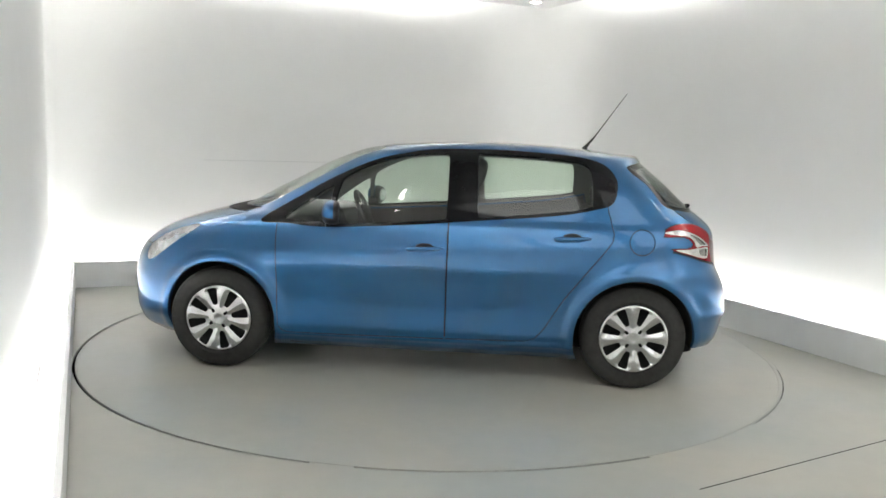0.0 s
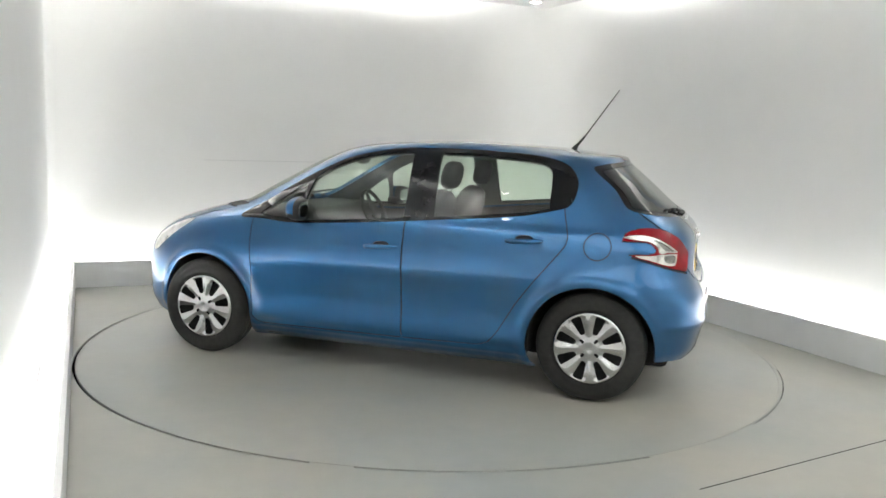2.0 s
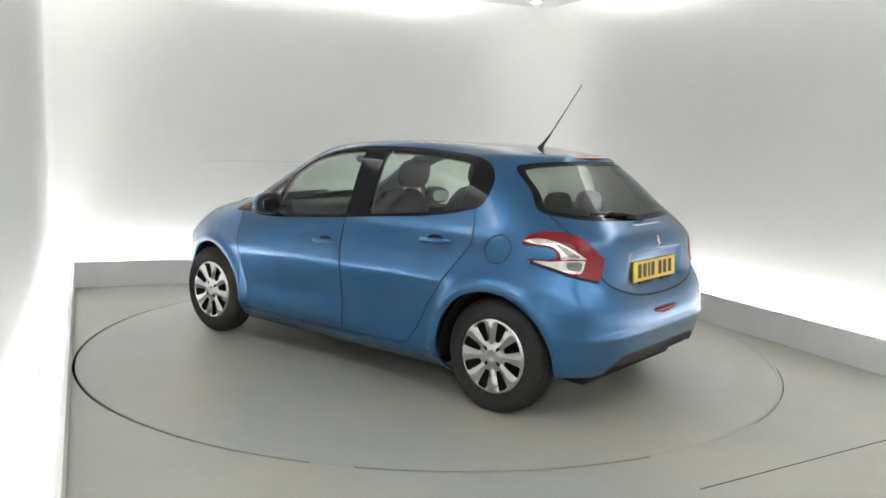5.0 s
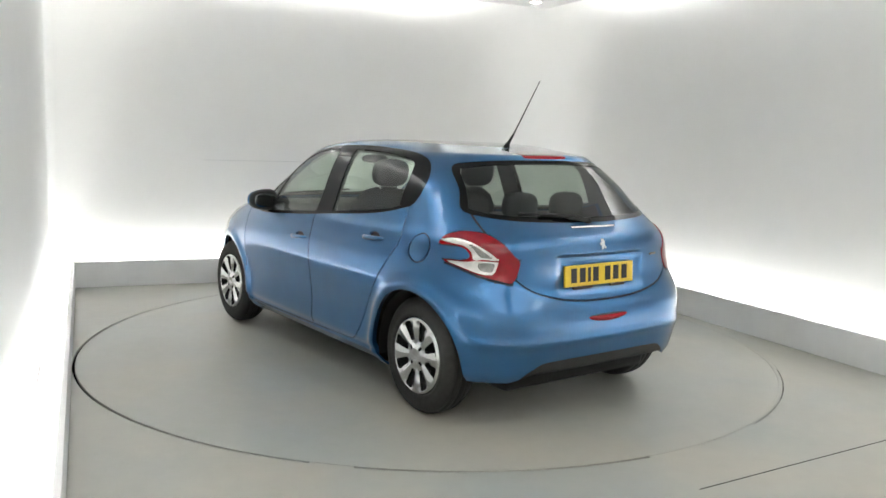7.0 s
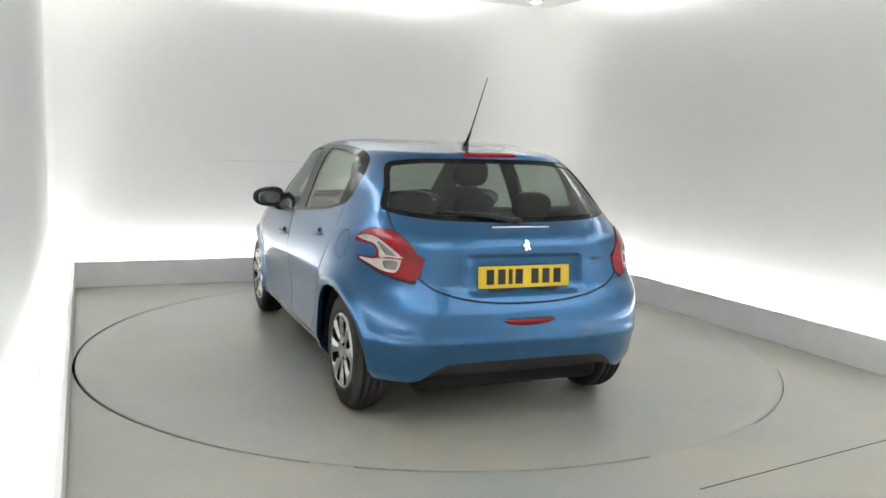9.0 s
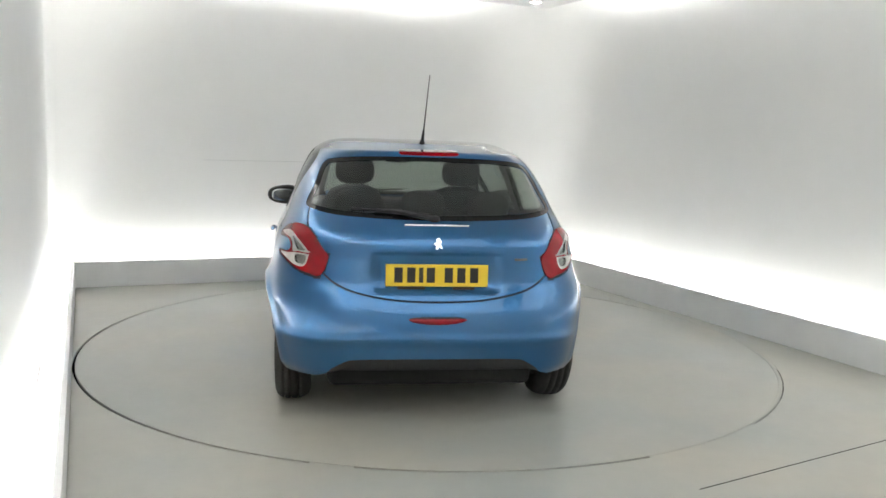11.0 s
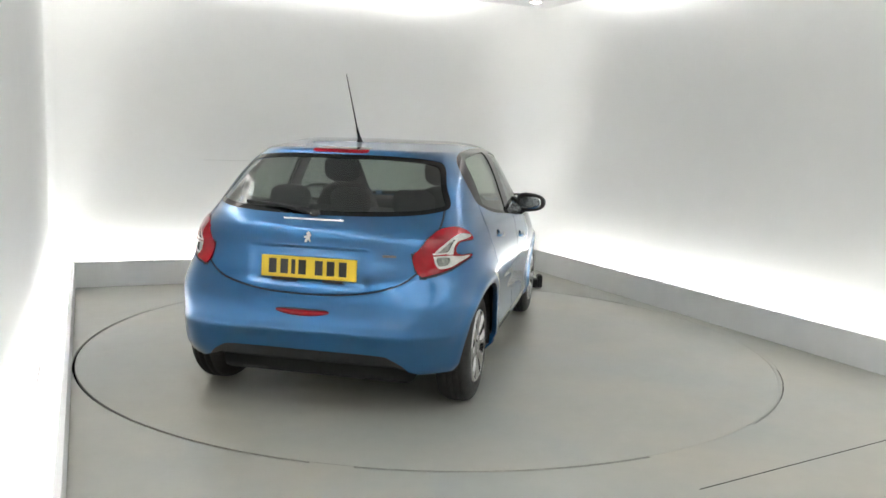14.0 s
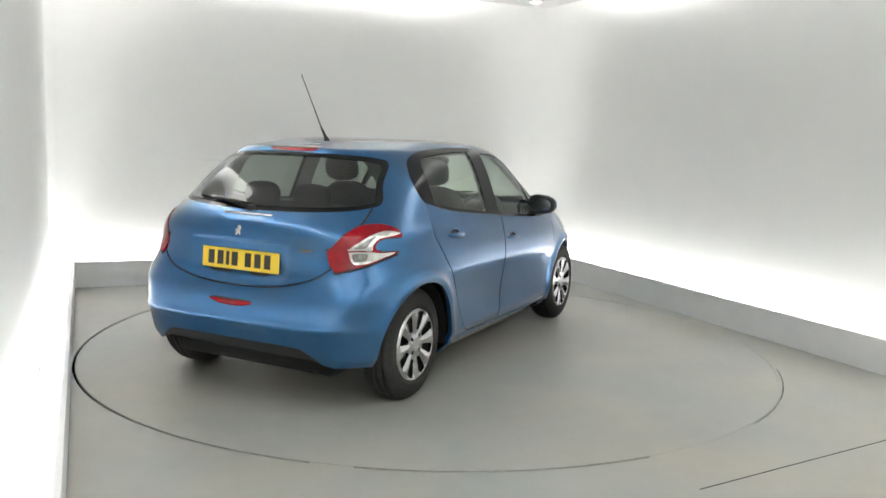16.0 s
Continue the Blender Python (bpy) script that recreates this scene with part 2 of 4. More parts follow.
def sheet_from(line, z0, z1, thick):
    bm = bmesh.new()
    ps = [Vector((x, y, 0)) for x, y in line]
    rows = []
    for i, p in enumerate(ps):
        d = (ps[min(i + 1, len(ps) - 1)] - ps[max(i - 1, 0)]).normalized()
        out = Vector((-d.y, d.x, 0)) * thick
        rows.append([bm.verts.new(q) for q in (p + Vector((0, 0, z0)), p + Vector((0, 0, z1)), p + out + Vector((0, 0, z1)), p + out + Vector((0, 0, z0)))])
    for a, b in zip(rows, rows[1:]):
        for k in range(4):
            bm.faces.new((a[k], a[(k + 1) % 4], b[(k + 1) % 4], b[k]))
    bm.faces.new(rows[0][::-1])
    bm.faces.new(rows[-1])
    bmesh.ops.recalc_face_normals(bm, faces=bm.faces[:])
    return bm


BEND = rounded_wall()
BACK = BAY @ Matrix.Translation((UL, VB, 0)) @ pose(0, 0, 0, 0, 0, BACK_SKEW) @ Matrix.Translation((-UL, -VB, 0))
BACK_END = UL + math.hypot(UR - UL, VR - VB)
wall = setting("wall_bay", sheet_from(BEND, -0.02, ROOM_H, 0.12), M_WALL, "smooth white painted wall with rounded corners, lit from below and above", "wall")
wall.data.shade_smooth()
wall.data.set_sharp_from_angle(angle=radians(30))
setting("wall_joint", box(-1.24, 0.62, VB + WALL_GAP - 0.0125, VB + WALL_GAP, 1.180, 1.185), M_JOINT, "faint grey joint in the white wall", "wall joint").matrix_world = BACK
# Unseen wall behind the camera, added so that it bounces the light back.
setting("wall_front", box(WALL_L, RIGHT_FRONT + 0.3, WALL_F - 0.12, WALL_F, -0.02, ROOM_H), M_WALL, "unseen plain white wall added to close the hall", "wall")
setting("ceiling", box(WALL_L - 0.1, RIGHT_FRONT + 0.4, WALL_F - 0.1, VR + 0.4, ROOM_H, ROOM_H + 0.12), M_CEIL, "white ceiling above the hung panel", "ceiling")


def kerb(name, x0, x1, y0, y1, label):
    ob = tagged(part(name, box(x0, x1, y0, y1, 0, KERB_H, 0.004), M_KERB), label, "kerb", "kerbs round the bay", "structure")
    ob.matrix_world = BAY
    return ob


# Side kerbs are prolonged unseen past the bay, along with the added light.
kerb("kerb_left", UL - 0.03, UL, WALL_F + 0.3, VB, "low white board kerb hiding a light trough")
kerb("kerb_back", UL - 0.03, BACK_END + 0.03, VB + 0.001, VB + 0.031, "low white board kerb along the back wall").matrix_world = BACK
SPLAY = BAY @ Matrix.Translation((UR, VR, 0)) @ pose(0, 0, 0, 0, 0, RIGHT_SPLAY) @ Matrix.Translation((-UR, -VR, 0))
kerb("kerb_right", UR, UR + 0.03, WALL_F + 0.3, VR, "low white board kerb hiding a light trough").matrix_world = SPLAY


def light_strip(x0, x1, y0, y1, z, mat, name, label):
    """A slim light batten: a white tray and its glowing diffuser."""
    root = tagged(new(name), label, "light", "light battens")
    root.matrix_world = BAY
    part("tray", box(x0, x1, y0, y1, z - 0.03, z, 0.003), M_KERB, root)
    part("diffuser", box(x0 + 0.01, x1 - 0.01, y0 + 0.01, y1 - 0.01, z + 0.001, z + 0.02, 0.004), mat, root, "glowing white diffuser")
    return root


# Side battens run on unseen past the bay, added for brighter reflections.
LOW = "white light batten on the floor behind the kerb"
light_strip(UL - 0.13, UL - 0.05, WALL_F + 0.4, VB, 0.031, M_GLOW_LOW, "floor_light", LOW)
light_strip(UL, BACK_END - 0.25, VB + 0.05, VB + 0.13, 0.031, M_GLOW_LOW, "floor_light", LOW).matrix_world = BACK
light_strip(UR + 0.05, UR + 0.13, WALL_F + 0.4, VR - 0.25, 0.036, M_GLOW_LOW, "floor_light", LOW).matrix_world = SPLAY

setting("trough_floor", box(WALL_L + 0.003, UL - 0.031, VF - 0.285, VB + 0.15, -0.06, 0.0), M_TROUGH, "white floor of the light trough behind the kerbs", "trough")
setting("trough_floor_back", box(UL - 0.02, BACK_END - 0.2, VB + 0.032, VB + WALL_GAP - 0.014, -0.06, 0.004), M_TROUGH, "white floor of the light trough behind the kerbs", "trough").matrix_world = BACK
setting("trough_joint", box(WALL_L + 0.029, WALL_L + 0.034, -0.6, 2.70, -0.01, 0.004), M_GAP, "dark joint between trough floor and wall", "floor joint")
setting("trough_floor_right", box(UR + 0.031, UR + WALL_GAP - 0.003, WALL_F + 0.4, VR - 0.3, -0.06, 0.005), M_TROUGH, "white floor of the light trough behind the kerb", "trough").matrix_world = SPLAY
# The panel's front stretch is unseen, added to carry the prolonged battens.
setting("ceiling_panel", prism([(UL, WALL_F + 0.3), (RIGHT_FRONT - 0.01, WALL_F + 0.3), (UR, VR), (UL, VB)], RAFT_Z, RAFT_Z + 0.06), M_CEIL, "white hung ceiling panel with lights round its edge", "ceiling panel")
HIGH = "white light batten on top of the hung ceiling panel"
light_strip(UL + 0.02, UL + 0.12, WALL_F + 0.4, VB, RAFT_Z + 0.092, M_GLOW_HIGH, "cove_light", HIGH)
light_strip(UL + 0.15, BACK_END - 0.95, VB - 0.12, VB - 0.02, RAFT_Z + 0.092, M_GLOW_HIGH, "cove_light", HIGH).matrix_world = BACK
light_strip(UR - 0.12, UR - 0.02, WALL_F + 0.4, VR - 0.85, RAFT_Z + 0.092, M_GLOW_HIGH, "cove_light", HIGH).matrix_world = SPLAY


# Unseen fill panels, added round the camera to brighten floor, walls and car.
for u in (-1.15, 1.15):
    hall = tagged(new("fill_panel"), "wide unseen fill light panel added under the ceiling panel", "light", "hall lights")
    hall.matrix_world = BAY
    part("tray", box(u - 0.92, u + 0.92, -7.7, -3.0, RAFT_Z - 0.05, RAFT_Z - 0.002, 0.004), M_KERB, hall)
    part("diffuser", box(u - 0.88, u + 0.88, -7.65, -3.05, RAFT_Z - 0.07, RAFT_Z - 0.051, 0.004), M_GLOW_FILL, hall, "glowing white diffuser")


def downlight():
    root = tagged(new("downlight"), "round warm recessed downlight in the ceiling panel", "light", "downlights in the ceiling panel")
    part("ring", lathe([(0.055, 0), (0.075, 0), (0.075, -0.012), (0.055, -0.012), (0.055, 0)], 24, "z"), M_CHROME, root, smooth=False)
    part("lens", lathe([(0.001, -0.006), (0.055, -0.006)], 24, "z"), M_GLOW_DOWN, root, "glowing warm lens")
    return root


first = downlight()
first.matrix_world = BAY @ pose(UR - 0.35, VR - 0.35, RAFT_Z - 0.001)
for u in (UL + 0.35, UR - 0.35):
    for v in (VF + 0.35, VR - 0.35):
        if (u, v) != (UR - 0.35, VR - 0.35):
            copy_thing(first, BAY @ pose(u, v, RAFT_Z - 0.001))

# ---------------------------------------------------------------- the turntable
turntable = tagged(new("turntable"), "round grey painted car turntable flush with the floor", "turntable")
part("disc", lathe([(0.001, 0.0), (1.2, 0.0), (DISC_R - 0.022, 0.0), (DISC_R - 0.022, -0.06)], 128, "z"), M_FLOOR, turntable)
part("edge_ring", lathe([(DISC_R - 0.021, -0.06), (DISC_R - 0.021, 0.0005), (DISC_R - 0.0085, 0.0005), (DISC_R - 0.0085, -0.06)], 128, "z"), M_FLOOR, turntable, "grey painted steel edge ring")


def ring_fill(a0, a1, top, slit=0.0):
    """A strip that fills the joint round the turntable from angle a0 to a1."""
    bm = bmesh.new()
    n = max(4, int((a1 - a0) / 1.5))
    rows = []
    for k in range(n + 1):
        a = radians(a0 + (a1 - a0) * k / n)
        d = Vector((math.cos(a), math.sin(a), 0))
        rows.append([bm.verts.new(DISC_BAY + d * r + Vector((0, 0, z))) for r, z in ((DISC_R - 0.0083, top - 0.02), (DISC_R - 0.0083, top), (DISC_R + 0.0083 - slit, top), (DISC_R + 0.0083 - slit, top - 0.02))])
    for a, b in zip(rows, rows[1:]):
        for k in range(3):
            bm.faces.new((a[k], b[k], b[k + 1], a[k + 1]))
    bmesh.ops.recalc_face_normals(bm, faces=bm.faces[:])
    return bm


setting("ring_joint", lathe([(DISC_R - 0.0084, -0.014), (DISC_R + 0.0084, -0.014)], 128, "z"), M_DEEP, "dark joint round the turntable", "floor joint").matrix_world = Matrix.Translation(DISC_AT)
# Stretches where the joint doesn't show are filled in floor colour.
for a0, a1, top, slit in ((-126, -121, -0.001, 0), (-87, -66, -0.0005, 0), (-66, -36, -0.001, 0.007), (-36, 14, -0.0005, 0), (14, 40, -0.001, 0.008)):
    setting("ring_filler", ring_fill(a0, a1, top, slit), M_FLOOR, "grey filler in the joint round the turntable", "floor joint")


# a low black box on the floor near the bay's corner
cable_box = tagged(new("cable_box"), "low black plastic box with an upturned end, on the floor", "box")
cable_box.matrix_world = BAY @ pose(1.80, 1.74, 0.0, 0, 0, -21)
part("case", box(-0.22, 0.10, -0.06, 0.06, 0.0, 0.085, 0.012), M_PLASTIC, cable_box)
part("end_piece", box(0.101, 0.15, -0.055, 0.055, 0.0, 0.125, 0.012), M_PLASTIC, cable_box, "upturned black end")

# ---------------------------------------------------------------- the car's skin
def spline(*pairs):
    """A smooth curve without overshoot through (at, value) pairs."""
    xs = np.array([p[0] for p in pairs], float)
    ys = np.array([p[1] for p in pairs], float)
    h, d = np.diff(xs), np.diff(ys) / np.diff(xs)
    m = np.concatenate([[d[0]], np.where(d[1:] * d[:-1] > 0, 2 * d[1:] * d[:-1] / np.where(np.abs(d[1:] + d[:-1]) < 1e-12, 1, d[1:] + d[:-1]), 0), [d[-1]]])
    def f(x):
        x = np.clip(np.asarray(x, float), xs[0], xs[-1])
        i = np.clip(np.searchsorted(xs, x, side="right") - 1, 0, len(xs) - 2)
        t = (x - xs[i]) / h[i]
        return (ys[i] * (1 + 2 * t) + m[i] * h[i] * t) * (1 - t) ** 2 + (ys[i + 1] * (3 - 2 * t) + m[i + 1] * h[i] * (t - 1)) * t ** 2
    return f


nose_x = spline((0.15, 1.90), (0.22, 1.98), (0.35, 2.01), (0.5, 2.015), (0.62, 1.995), (0.72, 1.94), (0.80, 1.85), (0.86, 1.74), (0.92, 1.57), (0.97, 1.39), (1.0, 1.27),
                (1.1, 1.08), (1.2, 0.89), (1.3, 0.70), (1.38, 0.50), (1.42, 0.34), (1.445, 0.13), (1.458, -0.10), (1.468, -0.36))
tail_x = spline((0.15, -1.74), (0.22, -1.80), (0.35, -1.856), (0.5, -1.880), (0.6, -1.870), (0.68, -1.842), (0.75, -1.815), (0.86, -1.806), (0.93, -1.795),
                (0.98, -1.768), (1.02, -1.726), (1.08, -1.648), (1.2, -1.515), (1.3, -1.402), (1.355, -1.340), (1.372, -1.332), (1.386, -1.318), (1.40, -1.235), (1.42, -1.10), (1.445, -0.93), (1.46, -0.71), (1.468, -0.5))
half_w = spline((0.15, 0.70), (0.20, 0.775), (0.26, 0.815), (0.31, 0.842), (0.4, 0.847), (0.5, 0.851), (0.6, 0.860), (0.66, 0.869), (0.70, 0.8725), (0.74, 0.8705), (0.82, 0.861), (0.9, 0.847), (0.95, 0.832), (1.0, 0.805),
                (1.1, 0.765), (1.2, 0.727), (1.3, 0.682), (1.36, 0.645), (1.40, 0.600), (1.42, 0.580), (1.44, 0.545), (1.455, 0.49), (1.464, 0.41), (1.468, 0.0))
tail_n = spline((0.15, 7.5), (0.6, 8.0), (0.85, 5.8), (1.0, 5.8), (1.2, 5.8), (1.33, 5.2), (1.4, 3.8), (1.47, 2.5))
tail_m = spline((0.15, 4.8), (0.6, 4.8), (0.85, 4.1), (1.0, 4.2), (1.2, 4.1), (1.4, 3.2), (1.47, 2.5))
nose_n = spline((0.15, 3.6), (0.6, 3.6), (0.9, 3.4), (1.0, 3.0), (1.2, 2.8), (1.47, 2.5))
mid_x = spline((0.15, -0.1), (1.38, -0.1), (1.468, -0.42))
ARCHES = ((1.269, 0.312, 0.362), (-1.269, 0.312, 0.362))
LEVELS = spline((0, 0.15), (0.06, 0.22), (0.40, 0.82), (0.60, 1.04), (0.80, 1.32), (0.90, 1.41), (0.96, 1.45), (1.0, 1.468))


def skin(rows=120, cols=150):
    """Half of the car's outer skin (its left side) as a grid of points: row by height, column from the tail round to the nose."""
    out = np.zeros((rows, cols, 3))
    a = np.linspace(0, math.pi / 2, 500)
    for i, z in enumerate(LEVELS(np.linspace(0, 1, rows))):
        xm, w = float(mid_x(z)), float(half_w(z))
        n = float(tail_n(z))
        rx = xm + (float(tail_x(z)) - xm) * np.cos(a) ** (2 / n)
        ry = w * np.sin(a) ** (2 / float(tail_m(z)))
        n = float(nose_n(z))
        fx = xm + (float(nose_x(z)) - xm) * np.cos(a[::-1]) ** (2 / n)
        fy = w * np.sin(a[::-1]) ** (2 / n)
        x, y = np.concatenate([rx, fx[1:]]), np.concatenate([ry, fy[1:]])
        s = np.concatenate([[0], np.cumsum(np.hypot(np.diff(x), np.diff(y)))])
        q = np.linspace(0, s[-1], cols)
        x, y = np.interp(q, s, x), np.interp(q, s, y)
        # flared wheel arches and the waist crease that rises to the tail
        for cx, cz, r in ARCHES:
            d = np.hypot(x - cx, z - cz)
            keep = (z < 0.95) * np.clip(y / 0.7, 0, 1) ** 2
            ridge = 0.011 * np.exp(-((d - r - 0.035) / 0.032) ** 2) * np.clip((x + 1.62) / 0.15, 0, 1)
            y += (ridge + 0.008 * np.exp(-((d - r) / 0.07) ** 2) + 0.006 * np.clip((r + 0.055 - d) / 0.018, 0, 1)) * keep
        crease = 0.80 - 0.045 * x
        y += 0.004 * np.exp(-((z - crease) / 0.05) ** 2) * np.clip((y - 0.5) / 0.3, 0, 1) * (x < 1.2)
        # sill ledge and hollow lower doors
        span = np.clip((0.98 - np.abs(x + 0.01)) / 0.12, 0, 1) * (y > 0.5)
        y += span * (0.015 * math.exp(-((z - 0.246) / 0.018) ** 2) - 0.007 * math.exp(-((z - 0.44) / 0.085) ** 2))
        # the tailgate lies back between the lamps, and deeper where the plate sits
        back = np.clip(1 - y / 0.68, 0, 1)
        x += 0.028 * np.exp(-((z - 0.745) / 0.11) ** 2) * back * back * (3 - 2 * back) * (x < -1.2)
        if 0.60 < z < 1.0:
            inset = np.clip((0.335 - y) / 0.05, 0, 1) * np.clip((z - 0.685) / 0.03, 0, 1) * np.clip((0.893 - z) / 0.008, 0, 1)
            x += 0.014 * inset * inset * (3 - 2 * inset) * (x < -1.2)
        # a soft ledge low on the bumper
        x -= 0.010 * math.exp(-((z - 0.465) / 0.026) ** 2) * np.clip((-1.55 - x) / 0.2, 0, 1)
        y[0] = y[-1] = 0
        # the roof is flatter than the crown of the curves
        out[i] = np.stack([x, y, np.full(cols, z if z < 1.385 else 1.385 + (z - 1.385) * 0.82)], -1)
    return out


# ---------------------------------------------------------------- cutting the skin into panels
def smooth_outline(pts, steps=6):
    """A closed curve through corner points, rounded by Catmull-Rom pieces."""
    p = np.array(pts, float)
    n, out = len(p), []
    for i in range(n):
        a, b, c, d = p[i - 1], p[i], p[(i + 1) % n], p[(i + 2) % n]
        for k in range(steps):
            t = k / steps
            out.append(0.5 * (2 * b + (c - a) * t + (2 * a - 5 * b + 4 * c - d) * t * t + (3 * b - a - 3 * c + d) * t ** 3))
    return np.array(out)


def inside(outline, u, v):
    """Signed distance to an outline, positive inside, for arrays of points."""
    a, b = outline, np.roll(outline, -1, axis=0)
    best = np.full(len(u), 9.0)
    odd = np.zeros(len(u), bool)
    for (ax, ay), (bx, by) in zip(a, b):
        dx, dy = bx - ax, by - ay
        t = np.clip(((u - ax) * dx + (v - ay) * dy) / (dx * dx + dy * dy + 1e-15), 0, 1)
        best = np.minimum(best, np.hypot(u - ax - t * dx, v - ay - t * dy))
        if abs(dy) > 1e-12:
            odd ^= ((ay > v) != (by > v)) & (u < dx * (v - ay) / dy + ax)
    return np.where(odd, best, -best)


def cut(bm, fn):
    """Splits the faces of bm along the line where fn is zero."""
    bm.verts.index_update()
    val = fn(np.array([v.co for v in bm.verts]))
    val[np.abs(val) < 1e-5] = 0
    marks = {v for v in bm.verts if val[v.index] == 0}
    for e in [e for e in bm.edges if val[e.verts[0].index] * val[e.verts[1].index] < 0]:
        v0, v1 = e.verts
        a, b = val[v0.index], val[v1.index]
        marks.add(bmesh.utils.edge_split(e, v0, a / (a - b))[1])
    faces = {f for v in marks for f in v.link_faces}
    for f in faces:
        on = [v for v in f.verts if v in marks]
        if len(on) == 2 and not any(e.other_vert(on[0]) is on[1] for e in on[0].link_edges):
            bmesh.utils.face_split(f, on[0], on[1])


def side(outline):
    return lambda p: np.where(p[:, 1] > 0.33, inside(outline, p[:, 0], p[:, 2]), -1.0)


def rear(outline, x_max):
    return lambda p: np.minimum(inside(outline, p[:, 1], p[:, 2]), x_max - p[:, 0])


def front(outline, x_min):
    return lambda p: np.minimum(inside(outline, p[:, 1], p[:, 2]), p[:, 0] - x_min)


def corner(outline):
    """Outlines round the rear corner, along y + x."""
    return lambda p: np.minimum(inside(outline, p[:, 1] + p[:, 0] + 1.25, p[:, 2]), -1.2 - p[:, 0])


def both_sides(pts):
    """Mirrors half an outline that begins and ends on the middle line."""
    return smooth_outline(pts + [(-y, z) for y, z in pts[-2:0:-1]], 5)


WINDOWS = side(smooth_outline([(1.02, 0.935), (0.80, 1.085), (0.59, 1.208), (0.34, 1.322), (0.12, 1.377), (-0.09, 1.403), (-0.41, 1.408), (-0.60, 1.402), (-0.90, 1.381), (-1.06, 1.338),
                               (-1.13, 1.262), (-1.137, 1.185), (-1.11, 1.115), (-1.04, 1.083), (-0.78, 1.032), (-0.27, 0.982), (0.07, 0.95), (0.58, 0.915), (0.84, 0.925)]))
QUARTER = side(smooth_outline([(0.865, 0.965), (0.72, 1.075), (0.60, 1.155), (0.585, 1.13), (0.605, 0.96), (0.63, 0.945), (0.80, 0.945)], 4))
DOOR_GLASS = side(smooth_outline([(0.545, 1.16), (0.50, 1.225), (0.33, 1.306), (0.14, 1.356), (-0.06, 1.378), (-0.115, 1.372), (-0.125, 1.33), (-0.125, 1.02), (-0.11, 0.988), (0.07, 0.97), (0.48, 0.938), (0.565, 0.945)], 4))
REAR_GLASS_SIDE = side(smooth_outline([(-0.30, 1.36), (-0.33, 1.382), (-0.60, 1.376), (-0.84, 1.357), (-0.945, 1.335), (-0.985, 1.28), (-0.99, 1.12), (-0.97, 1.085), (-0.78, 1.052), (-0.36, 1.008), (-0.32, 1.015), (-0.31, 1.05)], 4))
FRIT = 0.022
WINDSCREEN = front(both_sides([(0, 0.998), (0.50, 1.0), (0.57, 1.02), (0.54, 1.2), (0.50, 1.35), (0.44, 1.40), (0, 1.415)]), 0.0)
REAR_WINDOW = rear(both_sides([(0, 1.360), (0.30, 1.357), (0.50, 1.342), (0.575, 1.31), (0.62, 1.20), (0.66, 1.11), (0.63, 1.082), (0.50, 1.062), (0.25, 1.05), (0, 1.046)]), -1.16)
TAILGATE = rear(both_sides([(0, 0.652), (0.25, 0.665), (0.46, 0.712), (0.57, 0.785), (0.625, 0.88), (0.645, 0.98), (0.642, 1.08), (0.60, 1.17), (0.52, 1.26), (0.40, 1.31), (0, 1.33)]), -1.15)
DIFFUSER = rear(both_sides([(0, 0.366), (0.38, 0.364), (0.47, 0.343), (0.555, 0.27), (0.60, 0.10), (0, 0.09)]), -1.55)
BRAKE = rear(both_sides([(0, 1.397), (0.150, 1.396), (0.160, 1.388), (0.152, 1.370), (0, 1.367)]), -1.05)
LAMP_LINE = [(0.655, 0.960), (0.61, 0.990), (0.53, 1.008), (0.44, 1.017), (0.30, 1.008), (0.17, 0.968), (0.075, 0.908), (0.035, 0.872), (0.078, 0.782), (0.17, 0.788), (0.30, 0.806), (0.46, 0.838), (0.605, 0.866),
             (0.585, 0.875), (0.47, 0.878), (0.415, 0.890), (0.415, 0.915), (0.465, 0.940), (0.55, 0.947), (0.645, 0.946)]


def lamp_fit(pts, mid=None, k=1.0):
    """Lays lamp outlines on the rear corner; mid and k shrink one about a point."""
    if mid:
        pts = [(mid[0] + (q - mid[0]) * k, mid[1] + (z - mid[1]) * k) for q, z in pts]
    return corner(smooth_outline([(0.035 + (q - 0.035) * 0.94, z - 0.012) for q, z in pts]))


TAIL_LAMP = lamp_fit(LAMP_LINE)
CLAW = lamp_fit([(0.645, 0.966), (0.54, 0.982), (0.42, 0.972), (0.30, 0.938), (0.205, 0.898), (0.215, 0.886), (0.30, 0.889), (0.375, 0.882), (0.395, 0.918), (0.45, 0.946), (0.55, 0.954)])
LOW_CLAW = lamp_fit([(0.595, 0.870), (0.45, 0.872), (0.36, 0.879), (0.205, 0.880), (0.195, 0.870), (0.215, 0.824), (0.245, 0.815), (0.34, 0.821), (0.47, 0.846)])
CLAW_INSERT = lamp_fit([(0.405, 0.955), (0.345, 0.942), (0.265, 0.910), (0.245, 0.898), (0.315, 0.897), (0.345, 0.910), (0.385, 0.940)])
LOW_INSERT = lamp_fit([(0.335, 0.868), (0.225, 0.871), (0.228, 0.836), (0.25, 0.828), (0.325, 0.835)])
LAMP_LOW = lamp_fit([(q, z - 0.012 + 0.012 * (z > 0.93)) for q, z in LAMP_LINE])
LAMP_EDGE = lambda p: np.minimum(np.maximum(LAMP_LOW(p), TAIL_LAMP(p) + 0.0045), -TAIL_LAMP(p))
